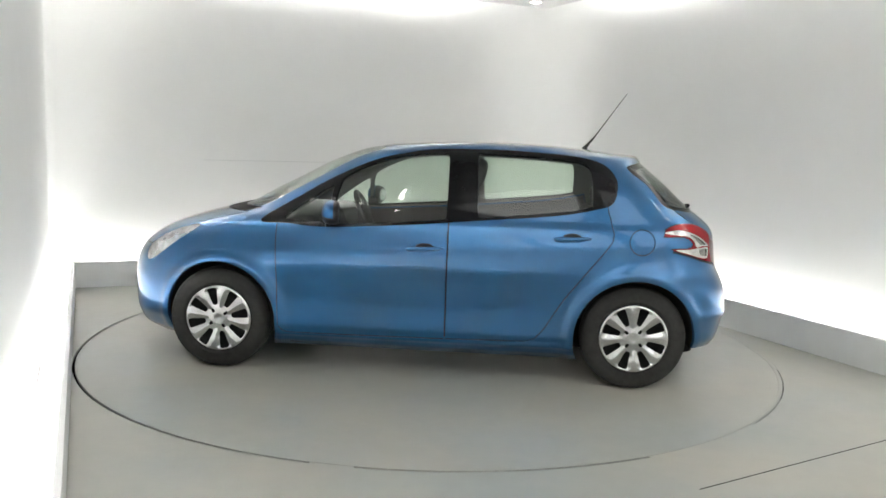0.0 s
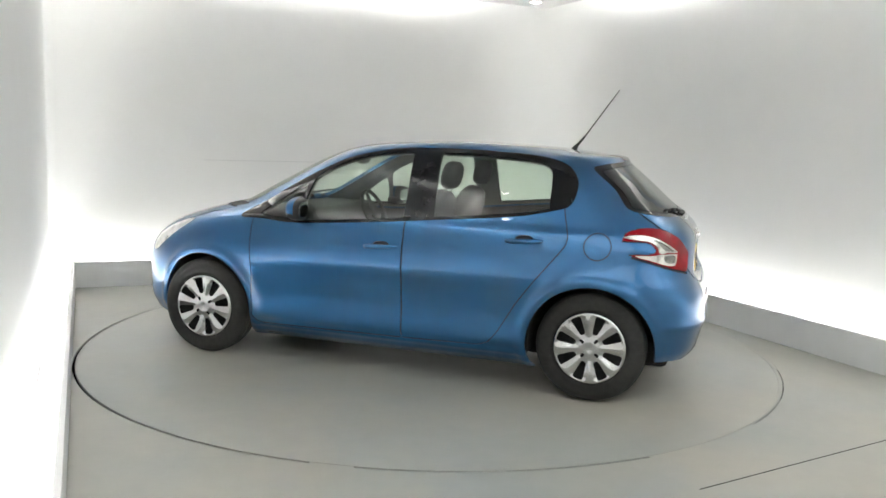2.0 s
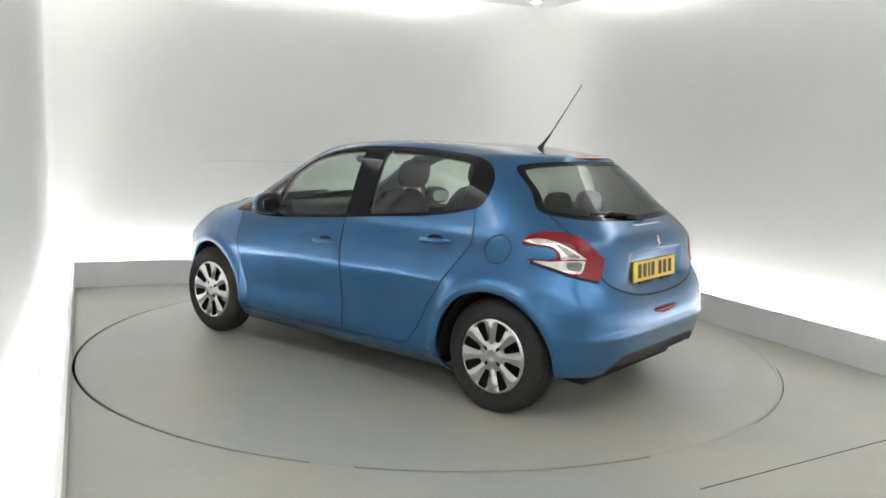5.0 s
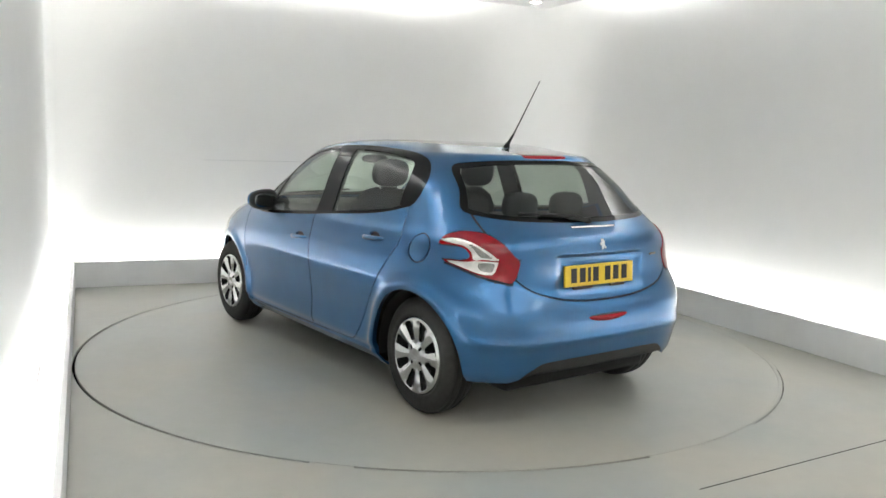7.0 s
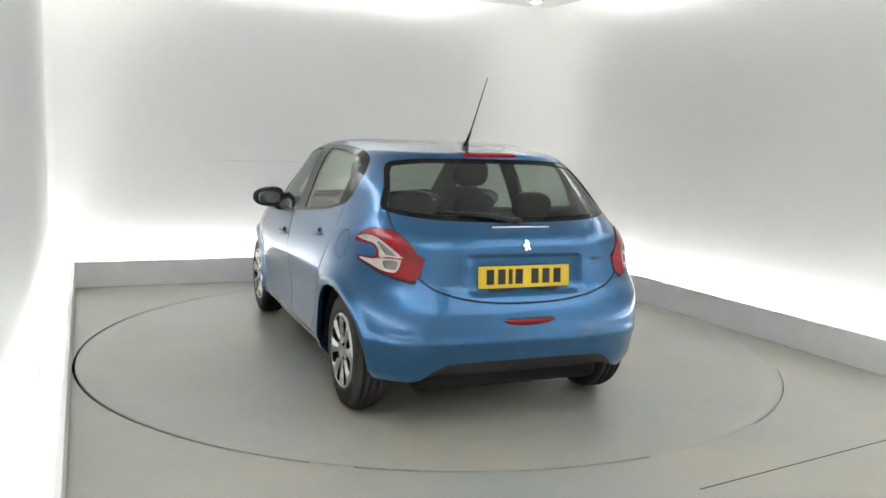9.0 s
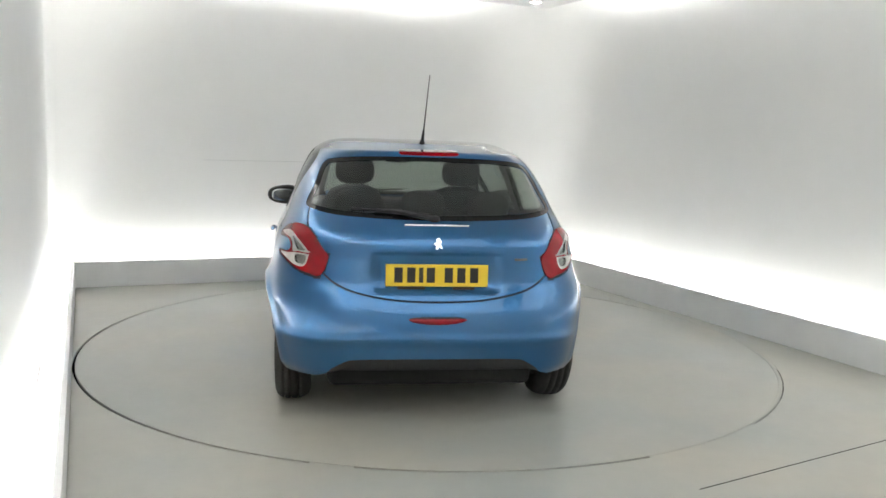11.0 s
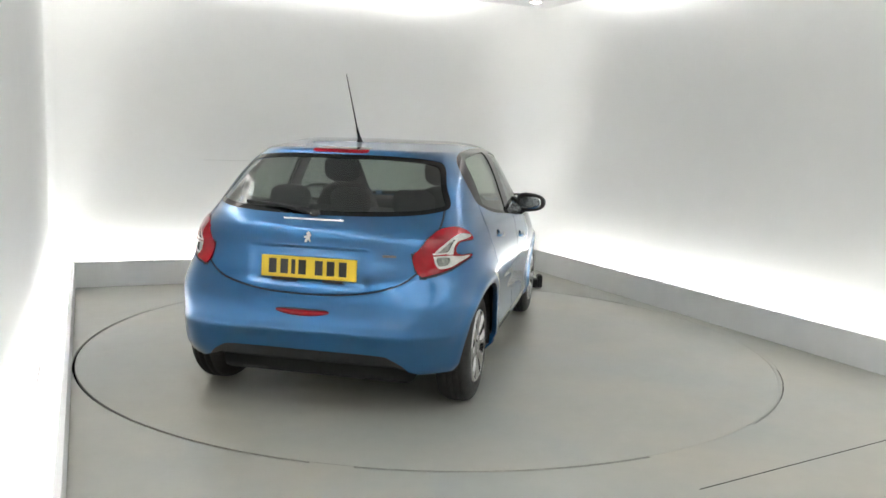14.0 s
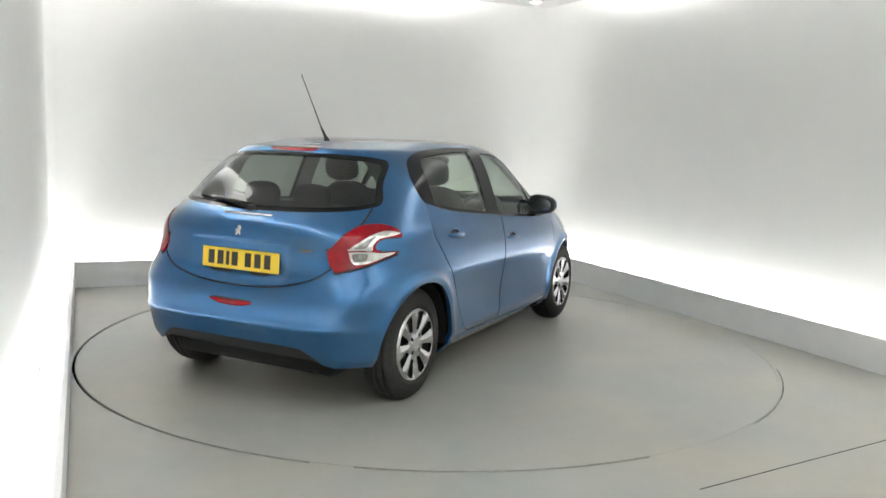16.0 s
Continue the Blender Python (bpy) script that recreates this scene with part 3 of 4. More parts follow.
HEAD_LAMP = side(smooth_outline([(1.80, 0.645), (1.79, 0.72), (1.70, 0.79), (1.56, 0.85), (1.44, 0.878), (1.47, 0.845), (1.56, 0.785), (1.66, 0.71), (1.75, 0.648)]))
FRONT_DOOR = side(np.array([(0.91, 0.95), (0.902, 0.77), (0.895, 0.55), (0.886, 0.30), (0.86, 0.262), (0.82, 0.252), (-0.137, 0.262), (-0.14, 0.97), (-0.14, 1.01), (0.6, 1.01)]))
REAR_DOOR = side(np.array([(-0.143, 1.01), (-0.143, 0.97), (-0.14, 0.262), (-0.62, 0.272), (-0.68, 0.295), (-0.735, 0.36), (-0.84, 0.54), (-0.95, 0.69), (-1.07, 0.84), (-1.11, 0.895), (-1.118, 0.94),
                           (-1.085, 1.065), (-1.07, 1.15), (-0.6, 1.1)]))
FUEL = lambda p: np.where(p[:, 1] > 0.5, 0.074 - np.hypot(p[:, 0] + 1.284, p[:, 2] - 0.897), -1.0)
WELLS = lambda p: np.where(p[:, 1] > 0.3, np.max([r - np.hypot(p[:, 0] - cx, p[:, 2] - cz) for cx, cz, r in ARCHES], axis=0), -1.0)
BONNET = lambda p: np.min([p[:, 2] - 0.735, 0.972 - p[:, 2], 0.63 - p[:, 1], p[:, 0] - 0.9], axis=0)
COWL = lambda p: np.min([p[:, 2] - 0.974, 1.0 - p[:, 2], 0.60 - p[:, 1], p[:, 0] - 0.8], axis=0)
BUMPER = lambda p: np.minimum(-1.58 - p[:, 0], 0.785 - p[:, 2])
HANDLES = ((-0.005, 0.820), (-0.873, 0.912))
GRIPS = lambda p: np.where(p[:, 1] > 0.5, np.max([0.019 - np.hypot((p[:, 0] - hx) * 0.36, p[:, 2] - hz - 0.006) for hx, hz in HANDLES], axis=0), -1.0)
SILL = lambda p: np.min([0.240 - p[:, 2], 0.93 - p[:, 0], p[:, 0] + 0.95], axis=0)
LINE = 0.0028
GAPS = ((FRONT_DOOR, LINE), (REAR_DOOR, LINE), (TAILGATE, 0.0045), (FUEL, LINE), (BONNET, LINE))
UNDERCUT = lambda p: np.minimum(-1.57 - p[:, 0], 0.305 - 0.05 * np.clip((p[:, 1] - 0.48) / 0.14, 0, 1) - p[:, 2])


def classify(p):
    """The name of the panel that each point of the left skin belongs to."""
    win = WINDOWS(p) > 0
    names = np.full(len(p), "body", dtype=object)
    def put(mask, name):
        names[mask] = name
    put(BUMPER(p) > 0, "rear_bumper")
    put(SILL(p) > 0, "sill")
    put(BONNET(p) > 0, "bonnet")
    put(FRONT_DOOR(p) > 0, "front_door")
    put(REAR_DOOR(p) > 0, "rear_door")
    put(TAILGATE(p) > 0, "tailgate")
    for k, (fn, wide) in enumerate(GAPS):
        put((wide - np.abs(fn(p)) > 0) & ~win, "gap" + str(k))
    put((FUEL(p) > LINE), "fuel_flap")
    put((GRIPS(p) > 0) & (p[:, 0] > -0.4), "handle_recess")
    put((GRIPS(p) > 0) & (p[:, 0] < -0.4), "rear_recess")
    put((UNDERCUT(p) > 0), "")
    put(COWL(p) > 0, "cowl")
    put(DIFFUSER(p) > 0, "diffuser")
    put(BRAKE(p) > 0, "brake_light")
    put(TAIL_LAMP(p) > 0, "tail_light")
    put((CLAW(p) > 0) & (TAIL_LAMP(p) > 0), "clear_lens")
    put((LOW_CLAW(p) > 0) & (TAIL_LAMP(p) > 0), "reverse_lens")
    put(CLAW_INSERT(p) > 0, "claw_insert")
    put(LOW_INSERT(p) > 0, "low_insert")
    put(LAMP_EDGE(p) > 0, "lamp_seal")
    put(HEAD_LAMP(p) > 0, "headlight")
    put(WINDSCREEN(p) > 0, "windscreen")
    put(REAR_WINDOW(p) > 0, "rear_window")
    put((REAR_WINDOW(p) > 0) & (REAR_WINDOW(p) < FRIT), "rear_border")
    put(win, "window_frame")
    put(QUARTER(p) > 0, "quarter_glass")
    put(DOOR_GLASS(p) > 0, "front_door_glass")
    put(REAR_GLASS_SIDE(p) > 0, "rear_door_glass")
    put((WELLS(p) > 0) | (UNDERCUT(p) > 0) | ((p[:, 0] < -1.5) & (p[:, 2] < 0.262)), "")
    return names


def cut_skin():
    """The left skin, cut along all panel outlines: points, normals, faces and each face's panel."""
    g = skin(136, 250)
    bm = bmesh.new()
    vs = [[bm.verts.new(p) for p in row] for row in g]
    for a, b in zip(vs, vs[1:]):
        for i in range(len(a) - 1):
            bm.faces.new((a[i], b[i], b[i + 1], a[i + 1]))
    bmesh.ops.remove_doubles(bm, verts=[v for v in bm.verts if v.co.z > 1.4515], dist=1e-5)
    bmesh.ops.dissolve_degenerate(bm, dist=1e-6, edges=bm.edges[:])
    bm.normal_update()
    mid = [v for v in bm.verts if v.co.y > 0.8]
    if sum(v.normal.y for v in mid) < 0:
        bmesh.ops.reverse_faces(bm, faces=bm.faces[:])
    bm.normal_update()
    layer = bm.verts.layers.float_vector.new("n")
    for v in bm.verts:
        v[layer] = v.normal
    for fn in (WELLS, WINDOWS, QUARTER, DOOR_GLASS, REAR_GLASS_SIDE, WINDSCREEN, REAR_WINDOW, DIFFUSER, BRAKE, TAIL_LAMP, CLAW, LOW_CLAW, CLAW_INSERT, LOW_INSERT, LAMP_EDGE, lambda p: REAR_WINDOW(p) - FRIT, HEAD_LAMP, GRIPS, COWL, BUMPER, SILL,
               UNDERCUT):
        cut(bm, fn)
    for fn, wide in GAPS:
        cut(bm, lambda p: fn(p) - wide)
        cut(bm, lambda p: fn(p) + wide)
    bm.verts.index_update()
    pts = np.array([v.co for v in bm.verts])
    nor = np.array([v[layer] for v in bm.verts])
    nor[np.abs(pts[:, 1]) < 1e-6, 1] = 0
    nor /= np.linalg.norm(nor, axis=1, keepdims=True) + 1e-12
    faces = [[v.index for v in f.verts] for f in bm.faces]
    names = classify(np.array([f.calc_center_median() for f in bm.faces]))
    bm.free()
    return pts, nor, faces, names


SKIN_P, SKIN_N, SKIN_F, SKIN_NAME = cut_skin()


def panel(name, mat, sides, wanted=None, depth=0.0, wall=0.0, label="", parent=None, mesh_name=None, bulge=0.0):
    """One panel of the skin as a mesh. sides: 1 left, -1 right, or both joined over the middle line.
    depth: how far it is sunk; wall: how deep its rim is folded in."""
    wanted = wanted or [name]
    fs = [f for f, n in zip(SKIN_F, SKIN_NAME) if n in wanted]
    verts, normals, faces = [], [], []
    middle = {}
    for s in sides:
        index = {}
        for f in fs:
            ring = []
            for v in f:
                if v not in index:
                    on_middle = abs(SKIN_P[v][1]) < 1e-6
                    if on_middle and v in middle:
                        index[v] = middle[v]
                    else:
                        index[v] = len(verts)
                        if on_middle:
                            middle[v] = index[v]
                        n = SKIN_N[v] * (1, s, 1)
                        verts.append(SKIN_P[v] * (1, s, 1) - n * (depth - bulge))
                        normals.append(n)
                ring.append(index[v])
            faces.append(ring if s > 0 else ring[::-1])
    if wall:
        count = {}
        for f in faces:
            for a, b in zip(f, f[1:] + f[:1]):
                count[(a, b)] = 1
        rim = [(a, b) for a, b in count if (b, a) not in count]
        fold = {}
        for a, b in rim:
            quad = []
            for v in (b, a):
                quad.append(v)
            for v in (a, b):
                if v not in fold:
                    fold[v] = len(verts)
                    verts.append(np.array(verts[v]) - normals[v] * wall)
                    normals.append(normals[v])
                quad.append(fold[v])
            faces.append(quad)
    me = bpy.data.meshes.new(mesh_name or name)
    me.from_pydata([tuple(v) for v in verts], [], faces)
    me.materials.append(mat)
    me.shade_smooth()
    if not wall:
        me.normals_split_custom_set_from_vertices([tuple(n) for n in normals])
    else:
        n_loops = []
        main = len(faces) - len(rim)
        for i, poly in enumerate(me.polygons):
            for li in poly.loop_indices:
                n_loops.append(tuple(normals[me.loops[li].vertex_index]) if i < main else tuple(poly.normal))
        me.normals_split_custom_set(n_loops)
    ob = new(mesh_name or name, me)
    ob.parent = parent or car
    if parent is None:
        ob.location = (*CAR_OFFSET, 0)
    if label:
        ob["label"] = label
    return ob


def cpart(name, bm, mat, label="", smooth=True, parent=None, at=None):
    """A part of the car, in the car's own space."""
    ob = part(name, bm, mat, parent or car, label, smooth)
    if parent is None:
        ob.location = (*CAR_OFFSET, 0)
    if at is not None:
        ob.location = at
    return ob


car = tagged(new("car"), "blue metallic five-door hatchback car on a turntable", "car")
BOTH, LEFT, RIGHT = (1, -1), (1,), (-1,)
body = panel("body", M_PAINT, BOTH, wall=0.03, label="blue metallic body shell with roof and wings")
panel("bonnet", M_PAINT, BOTH, wall=0.012, label="blue metallic bonnet")
tailgate = panel("tailgate", M_PAINT, BOTH, wall=0.012, label="blue metallic tailgate")
bumper = panel("rear_bumper", M_PAINT, BOTH, wall=0.02, label="blue painted rear bumper")
for k in (2, 4):
    panel("gap" + str(k), M_SHUT, BOTH, depth=0.007, wall=-0.007, label="dark gap round a panel", mesh_name="shut_line")
panel("diffuser", M_PLASTIC, BOTH, depth=0.006, wall=-0.006, label="black plastic lower bumper", parent=bumper)
panel("brake_light", M_REDLENS, BOTH, bulge=0.0015, wall=0.012, label="red high brake light")
panel("cowl", M_PLASTIC, BOTH, depth=0.006, wall=-0.006, label="black plastic cowl under the windscreen")
panel("windscreen", M_GLASS, BOTH, depth=0.003, wall=-0.003, label="clear curved windscreen")
panel("rear_window", M_DARKGLASS, BOTH, depth=0.003, wall=-0.003, label="dark tinted rear window", parent=tailgate)
panel("rear_border", M_BLACK, BOTH, depth=0.002, wall=-0.002, label="black border of the rear window", parent=tailgate, mesh_name="window_border")
for sd in (LEFT, RIGHT):
    fd = panel("front_door", M_PAINT, sd, wall=0.012, label="blue metallic door")
    rd = panel("rear_door", M_PAINT, sd, wall=0.012, label="blue metallic door")
    panel("sill", M_PAINT, sd, wall=0.01)
    panel("fuel_flap", M_PAINT, sd, wanted=["fuel_flap"] if sd == LEFT else ["fuel_flap", "gap3"], wall=0.01, mesh_name="fuel_flap" if sd == LEFT else "wing_panel")
    panel("window_frame", M_BLACK, sd, wall=0.02, label="black window surround")
    panel("quarter_glass", M_GLASS, sd, depth=0.003, wall=-0.003, label="clear window glass")
    panel("window", M_GLASS, sd, wanted=["front_door_glass"], depth=0.004, wall=-0.004, parent=fd, label="clear window glass")
    panel("window", M_GLASS, sd, wanted=["rear_door_glass"], depth=0.004, wall=-0.004, parent=rd, label="clear window glass")
    # The dark colour stands for the shade in these body-coloured recesses.
    for recess in ("handle_recess", "rear_recess"):
        panel(recess, M_SHUT, sd, depth=0.014, wall=-0.014, label="recess behind a handle, coloured dark for its shade", mesh_name="handle_recess")
    for k in (0, 1, 3) if sd == LEFT else (0, 1):
        panel("gap" + str(k), M_SHUT, sd, depth=0.007, wall=-0.007, label="dark gap round a panel", mesh_name="shut_line")
    tl = panel("tail_light", M_REDLENS, sd, bulge=0.005, wall=0.02, label="red tail light")
    panel("lamp_seal", M_SHUT, sd, depth=0.006, wall=-0.006, parent=tl, label="black seal")
    panel("reverse_lens", M_CLEARLENS, sd, bulge=0.003, wall=0.01, parent=tl, label="clear reversing lens")
    panel("clear_lens", M_CLEARLENS, sd, bulge=0.003, wall=0.01, parent=tl, label="clear claw-shaped lens")
    for insert in ("claw_insert", "low_insert"):
        panel(insert, M_INSERT, sd, depth=0.004, wall=-0.007, parent=tl, label="smoky ribbed reflector", mesh_name="reflector")
    panel("headlight", M_LAMPCLEAR, sd, bulge=0.003, wall=0.015, label="clear swept-back headlight")

# inner lining: the skin once more, set inwards
panel("headlining", M_LINER, BOTH, wanted=["body", "window_frame"], depth=0.028, label="grey inner lining")
panel("door_lining", M_DASH, BOTH, wanted=["front_door", "rear_door", "tailgate", "handle_recess", "rear_recess"], depth=0.05, label="dark inner door lining")


def skin_y(x, z):
    """How far out the left skin lies at x and z."""
    d = (SKIN_P[:, 0] - x) ** 2 + (SKIN_P[:, 2] - z) ** 2 + np.where(SKIN_P[:, 1] > 0.3, 0, 9)
    return float(SKIN_P[int(np.argmin(d))][1])


def skin_x(y, z):
    """How far back the tail lies at y and z."""
    d = (SKIN_P[:, 1] - abs(y)) ** 2 + (SKIN_P[:, 2] - z) ** 2 + np.where(SKIN_P[:, 0] < -1.0, 0, 9)
    return float(SKIN_P[int(np.argmin(d))][0])


# ---------------------------------------------------------------- wheels
def wheel_cover():
    """A domed eight-spoke cover: its slots are cut through and have depth."""
    bm = bmesh.new()
    rings, segs = 22, 128
    dome = spline((0.0, 0.006), (0.04, 0.010), (0.06, 0.004), (0.10, 0.010), (0.16, 0.016), (0.195, 0.012), (0.207, 0.004), (0.212, -0.012))
    rs = np.concatenate([np.linspace(0.006, 0.195, rings - 3), [0.202, 0.208, 0.212]])
    grid = []
    for r in rs:
        ring = []
        for i in range(segs):
            a = 2 * math.pi * i / segs
            spoke = 0.5 + 0.5 * math.cos(8 * a)
            lift = (-0.013 * spoke - 0.004 * (0.5 - 0.5 * math.cos(16 * a))) * max(0.0, min(1.0, (r - 0.06) / 0.05)) * max(0.0, min(1.0, (0.195 - r) / 0.02))
            ring.append(bm.verts.new((r * math.cos(a), float(dome(r)) + lift, r * math.sin(a))))
        grid.append(ring)
    for a, b in zip(grid, grid[1:]):
        for i in range(segs):
            j = (i + 1) % segs
            bm.faces.new((a[i], b[i], b[j], a[j]))
    bm.faces.new(grid[0][::-1])
    def slots(p):
        r, a = np.hypot(p[:, 0], p[:, 2]), np.arctan2(p[:, 2], p[:, 0])
        a = (a + math.pi / 8) % (math.pi / 4) - math.pi / 8
        u, v = r * np.cos(a), r * np.abs(np.sin(a))
        half = 0.0155 + (u - 0.09) * 0.16
        return np.min([half - v, (u - 0.084) * 0.9, (0.190 - r), half + 0.012 - v - np.abs(u - 0.136) * 0.30], axis=0)
    def bolts(p):
        r, a = np.hypot(p[:, 0], p[:, 2]), np.arctan2(p[:, 2], p[:, 0])
        a = (a + math.pi / 8 + math.pi / 4) % (math.pi / 2) - math.pi / 4
        u, v = r * np.cos(a), r * np.sin(a)
        return np.minimum(0.0085 - np.abs(v), 0.013 - np.abs(u - 0.056))
    cut(bm, slots)
    cut(bm, bolts)
    cen = np.array([f.calc_center_median() for f in bm.faces])
    kill = np.maximum(slots(cen), bolts(cen)) > 0
    bmesh.ops.delete(bm, geom=[f for f, k in zip(bm.faces[:], kill) if k], context="FACES")
    rim = [e for e in bm.edges if e.is_boundary]
    made = bmesh.ops.extrude_edge_only(bm, edges=rim)
    for v in made["geom"]:
        if isinstance(v, bmesh.types.BMVert):
            v.co.y -= 0.016
    bmesh.ops.recalc_face_normals(bm, faces=bm.faces[:])
    return bm


def tyre():
    return lathe([(0.200, -0.165), (0.225, -0.178), (0.262, -0.182), (0.290, -0.172), (0.304, -0.150), (0.309, -0.140), (0.3145, -0.118), (0.303, -0.115), (0.303, -0.109), (0.3155, -0.106),
                  (0.3165, -0.082), (0.305, -0.079), (0.305, -0.073), (0.316, -0.070), (0.3155, -0.046), (0.303, -0.043), (0.303, -0.037), (0.3135, -0.034), (0.305, -0.016), (0.292, -0.002), (0.272, 0.007),
                  (0.250, 0.010), (0.234, 0.006), (0.228, 0.009), (0.214, 0.002), (0.206, -0.012)], 72)


TYRE_BM, COVER_BM = tyre(), wheel_cover()
first_wheel = None
for sx in (1.269, -1.269):
    for s in (1, -1):
        at = pose(sx + CAR_OFFSET[0], s * 0.806 + CAR_OFFSET[1], 0.3165, 0, 13 if sx > 0 else 27, 0 if s > 0 else 180)
        if first_wheel is None:
            first_wheel = cpart("wheel", lathe([(0.001, -0.030), (0.06, -0.030), (0.07, -0.055), (0.16, -0.060), (0.19, -0.035), (0.204, -0.012), (0.204, -0.165), (0.001, -0.165)], 40), M_UNDER, "black steel wheel")
            cpart("tyre", TYRE_BM, M_RUBBER, "black rubber tyre", parent=first_wheel)
            cv = cpart("wheel_cover", COVER_BM, M_SILVER, "silver eight-spoke wheel cover", smooth=False, parent=first_wheel)
            cv.data.shade_smooth()
            cv.data.set_sharp_from_angle(angle=radians(40))
            first_wheel.matrix_basis = at
        else:
            copy_thing(first_wheel, at)


def well(cx, s):
    """A black wheel arch liner: half a drum closed on its inner side."""
    bm = bmesh.new()
    n = 28
    arcs = []
    for y, r in ((0.82, 0.358), (0.80, 0.37), (0.52, 0.37), (0.50, 0.30), (0.50, 0.02)):
        arc = []
        for k in range(n + 1):
            a = math.pi * (1.12 * k / n - 0.06)
            x, z = cx + r * math.cos(a), 0.312 + r * math.sin(a)
            arc.append(bm.verts.new((x, s * min(y, skin_y(x, z) - (0.012 if y > 0.81 else 0.03)), z)))
        arcs.append(arc)
    for a, b in zip(arcs, arcs[1:]):
        for i in range(n):
            bm.faces.new((a[i], a[i + 1], b[i + 1], b[i]))
    return bm


for cx in (1.269, -1.269):
    for s in (1, -1):
        cpart("arch_liner", well(cx, s), M_UNDER, "black wheel arch liner")
cpart("underbody", join(box(-1.62, 1.75, -0.50, 0.50, 0.17, 0.30, 0.03), box(-0.86, 0.86, -0.74, 0.74, 0.165, 0.26, 0.03), box(-1.69, -0.84, -0.54, 0.54, 0.175, 0.36, 0.04),
                        box(1.55, 1.80, -0.45, 0.45, 0.19, 0.30, 0.03)), M_UNDER, "black underbody")
for cx in (1.269, -1.269):
    ax = lathe([(0.001, -0.66), (0.035, -0.66), (0.035, 0.66), (0.001, 0.66)], 16)
    ob = cpart("axle", ax, M_UNDER)
    ob.location = (cx + CAR_OFFSET[0], CAR_OFFSET[1], 0.30)


# ---------------------------------------------------------------- fittings on the skin
def grip(length=0.225):
    """A bow-shaped door handle."""
    bm = bmesh.new()
    n, m, rows = 18, 10, []
    for i in range(n + 1):
        t = i / n * 2 - 1
        k = math.sqrt(max(0.0, 1 - abs(t) ** 5))
        r_y, r_z = 0.007 * k + 0.0008, (0.0125 + 0.003 * t) * k + 0.0008
        out = 0.018 * (1 - abs(t) ** 3.0) + 0.006
        rows.append([bm.verts.new((t * length / 2, out + r_y * math.cos(2 * math.pi * j / m), r_z * math.sin(2 * math.pi * j / m))) for j in range(m)])
    for a, b in zip(rows, rows[1:]):
        for j in range(m):
            bm.faces.new((a[j], a[(j + 1) % m], b[(j + 1) % m], b[j]))
    bm.faces.new(rows[0])
    bm.faces.new(rows[-1][::-1])
    bmesh.ops.recalc_face_normals(bm, faces=bm.faces[:])
    return bm


for hx, hz in HANDLES:
    for s in (1, -1):
        b = grip()
        if s < 0:
            bmesh.ops.scale(b, verts=b.verts[:], vec=(1, -1, 1))
            bmesh.ops.reverse_faces(b, faces=b.faces[:])
        ob = cpart("door_handle", b, M_PAINT, "blue painted door handle")
        ob.location = (hx + CAR_OFFSET[0], s * skin_y(hx, hz) + CAR_OFFSET[1], hz - 0.006)
        ob.rotation_euler = (0, radians(3), 0)


def ball(rx, ry, rz, power=2.4, rings=16, segs=28):
    """A rounded, slightly boxy pebble."""
    bm = bmesh.new()
    bmesh.ops.create_uvsphere(bm, u_segments=segs, v_segments=rings, radius=1)
    for v in bm.verts:
        k = (abs(v.co.x) ** power + abs(v.co.y) ** power + abs(v.co.z) ** power) ** (-1 / power)
        v.co = Vector((v.co.x * k * rx, v.co.y * k * ry, v.co.z * k * rz))
    return bm


def door_mirror(s):
    bm = ball(0.060, 0.112, 0.070, 2.7)
    for v in bm.verts:
        v.co.x = max(v.co.x, -0.044)
        v.co.z *= 1.0 - 0.16 * (v.co.y / 0.112)
        v.co.x -= 0.16 * v.co.y
        v.co.y *= s
    if s < 0:
        bmesh.ops.reverse_faces(bm, faces=bm.faces[:])
    low = bm.copy()
    bmesh.ops.bisect_plane(bm, geom=bm.verts[:] + bm.edges[:] + bm.faces[:], plane_co=(0, 0, -0.018), plane_no=(0.15, 0, -1), clear_outer=True)
    bmesh.ops.bisect_plane(bm, geom=bm.verts[:] + bm.edges[:] + bm.faces[:], plane_co=(-0.012, 0, 0), plane_no=(-1, -0.16 * s, 0), clear_outer=True)
    bmesh.ops.scale(bm, verts=bm.verts[:], vec=(1.03, 1.03, 1.03))
    house = cpart("door_mirror", low, M_PLASTIC, "black door mirror housing")
    house.location = (0.555 + CAR_OFFSET[0], s * 0.868 + CAR_OFFSET[1], 1.003)
    cpart("mirror_cap", bm, M_PAINT, "blue painted mirror cap", parent=house)
    gl = ball(0.004, 0.082, 0.046, 3.0)
    for v in gl.verts:
        v.co.x -= 0.16 * v.co.y
        v.co.y *= s
    if s < 0:
        bmesh.ops.reverse_faces(gl, faces=gl.faces[:])
    cpart("mirror_glass", gl, M_MIRROR, "mirror glass", parent=house, at=(-0.0445, 0, 0))
    cpart("mirror_foot", box(-0.034, 0.050, -0.16 if s > 0 else 0.05, -0.05 if s > 0 else 0.16, -0.074, -0.012, 0.016), M_PLASTIC, parent=house)


door_mirror(1)
door_mirror(-1)


def rod(p0, p1, r0, r1, segs=10):
    bm = bmesh.new()
    p0, p1 = Vector(p0), Vector(p1)
    d = p1 - p0
    bmesh.ops.create_cone(bm, cap_ends=True, segments=segs, radius1=r0, radius2=r1, depth=d.length, matrix=Matrix.Translation((p0 + p1) / 2) @ d.to_track_quat("Z", "Y").to_matrix().to_4x4())
    return bm


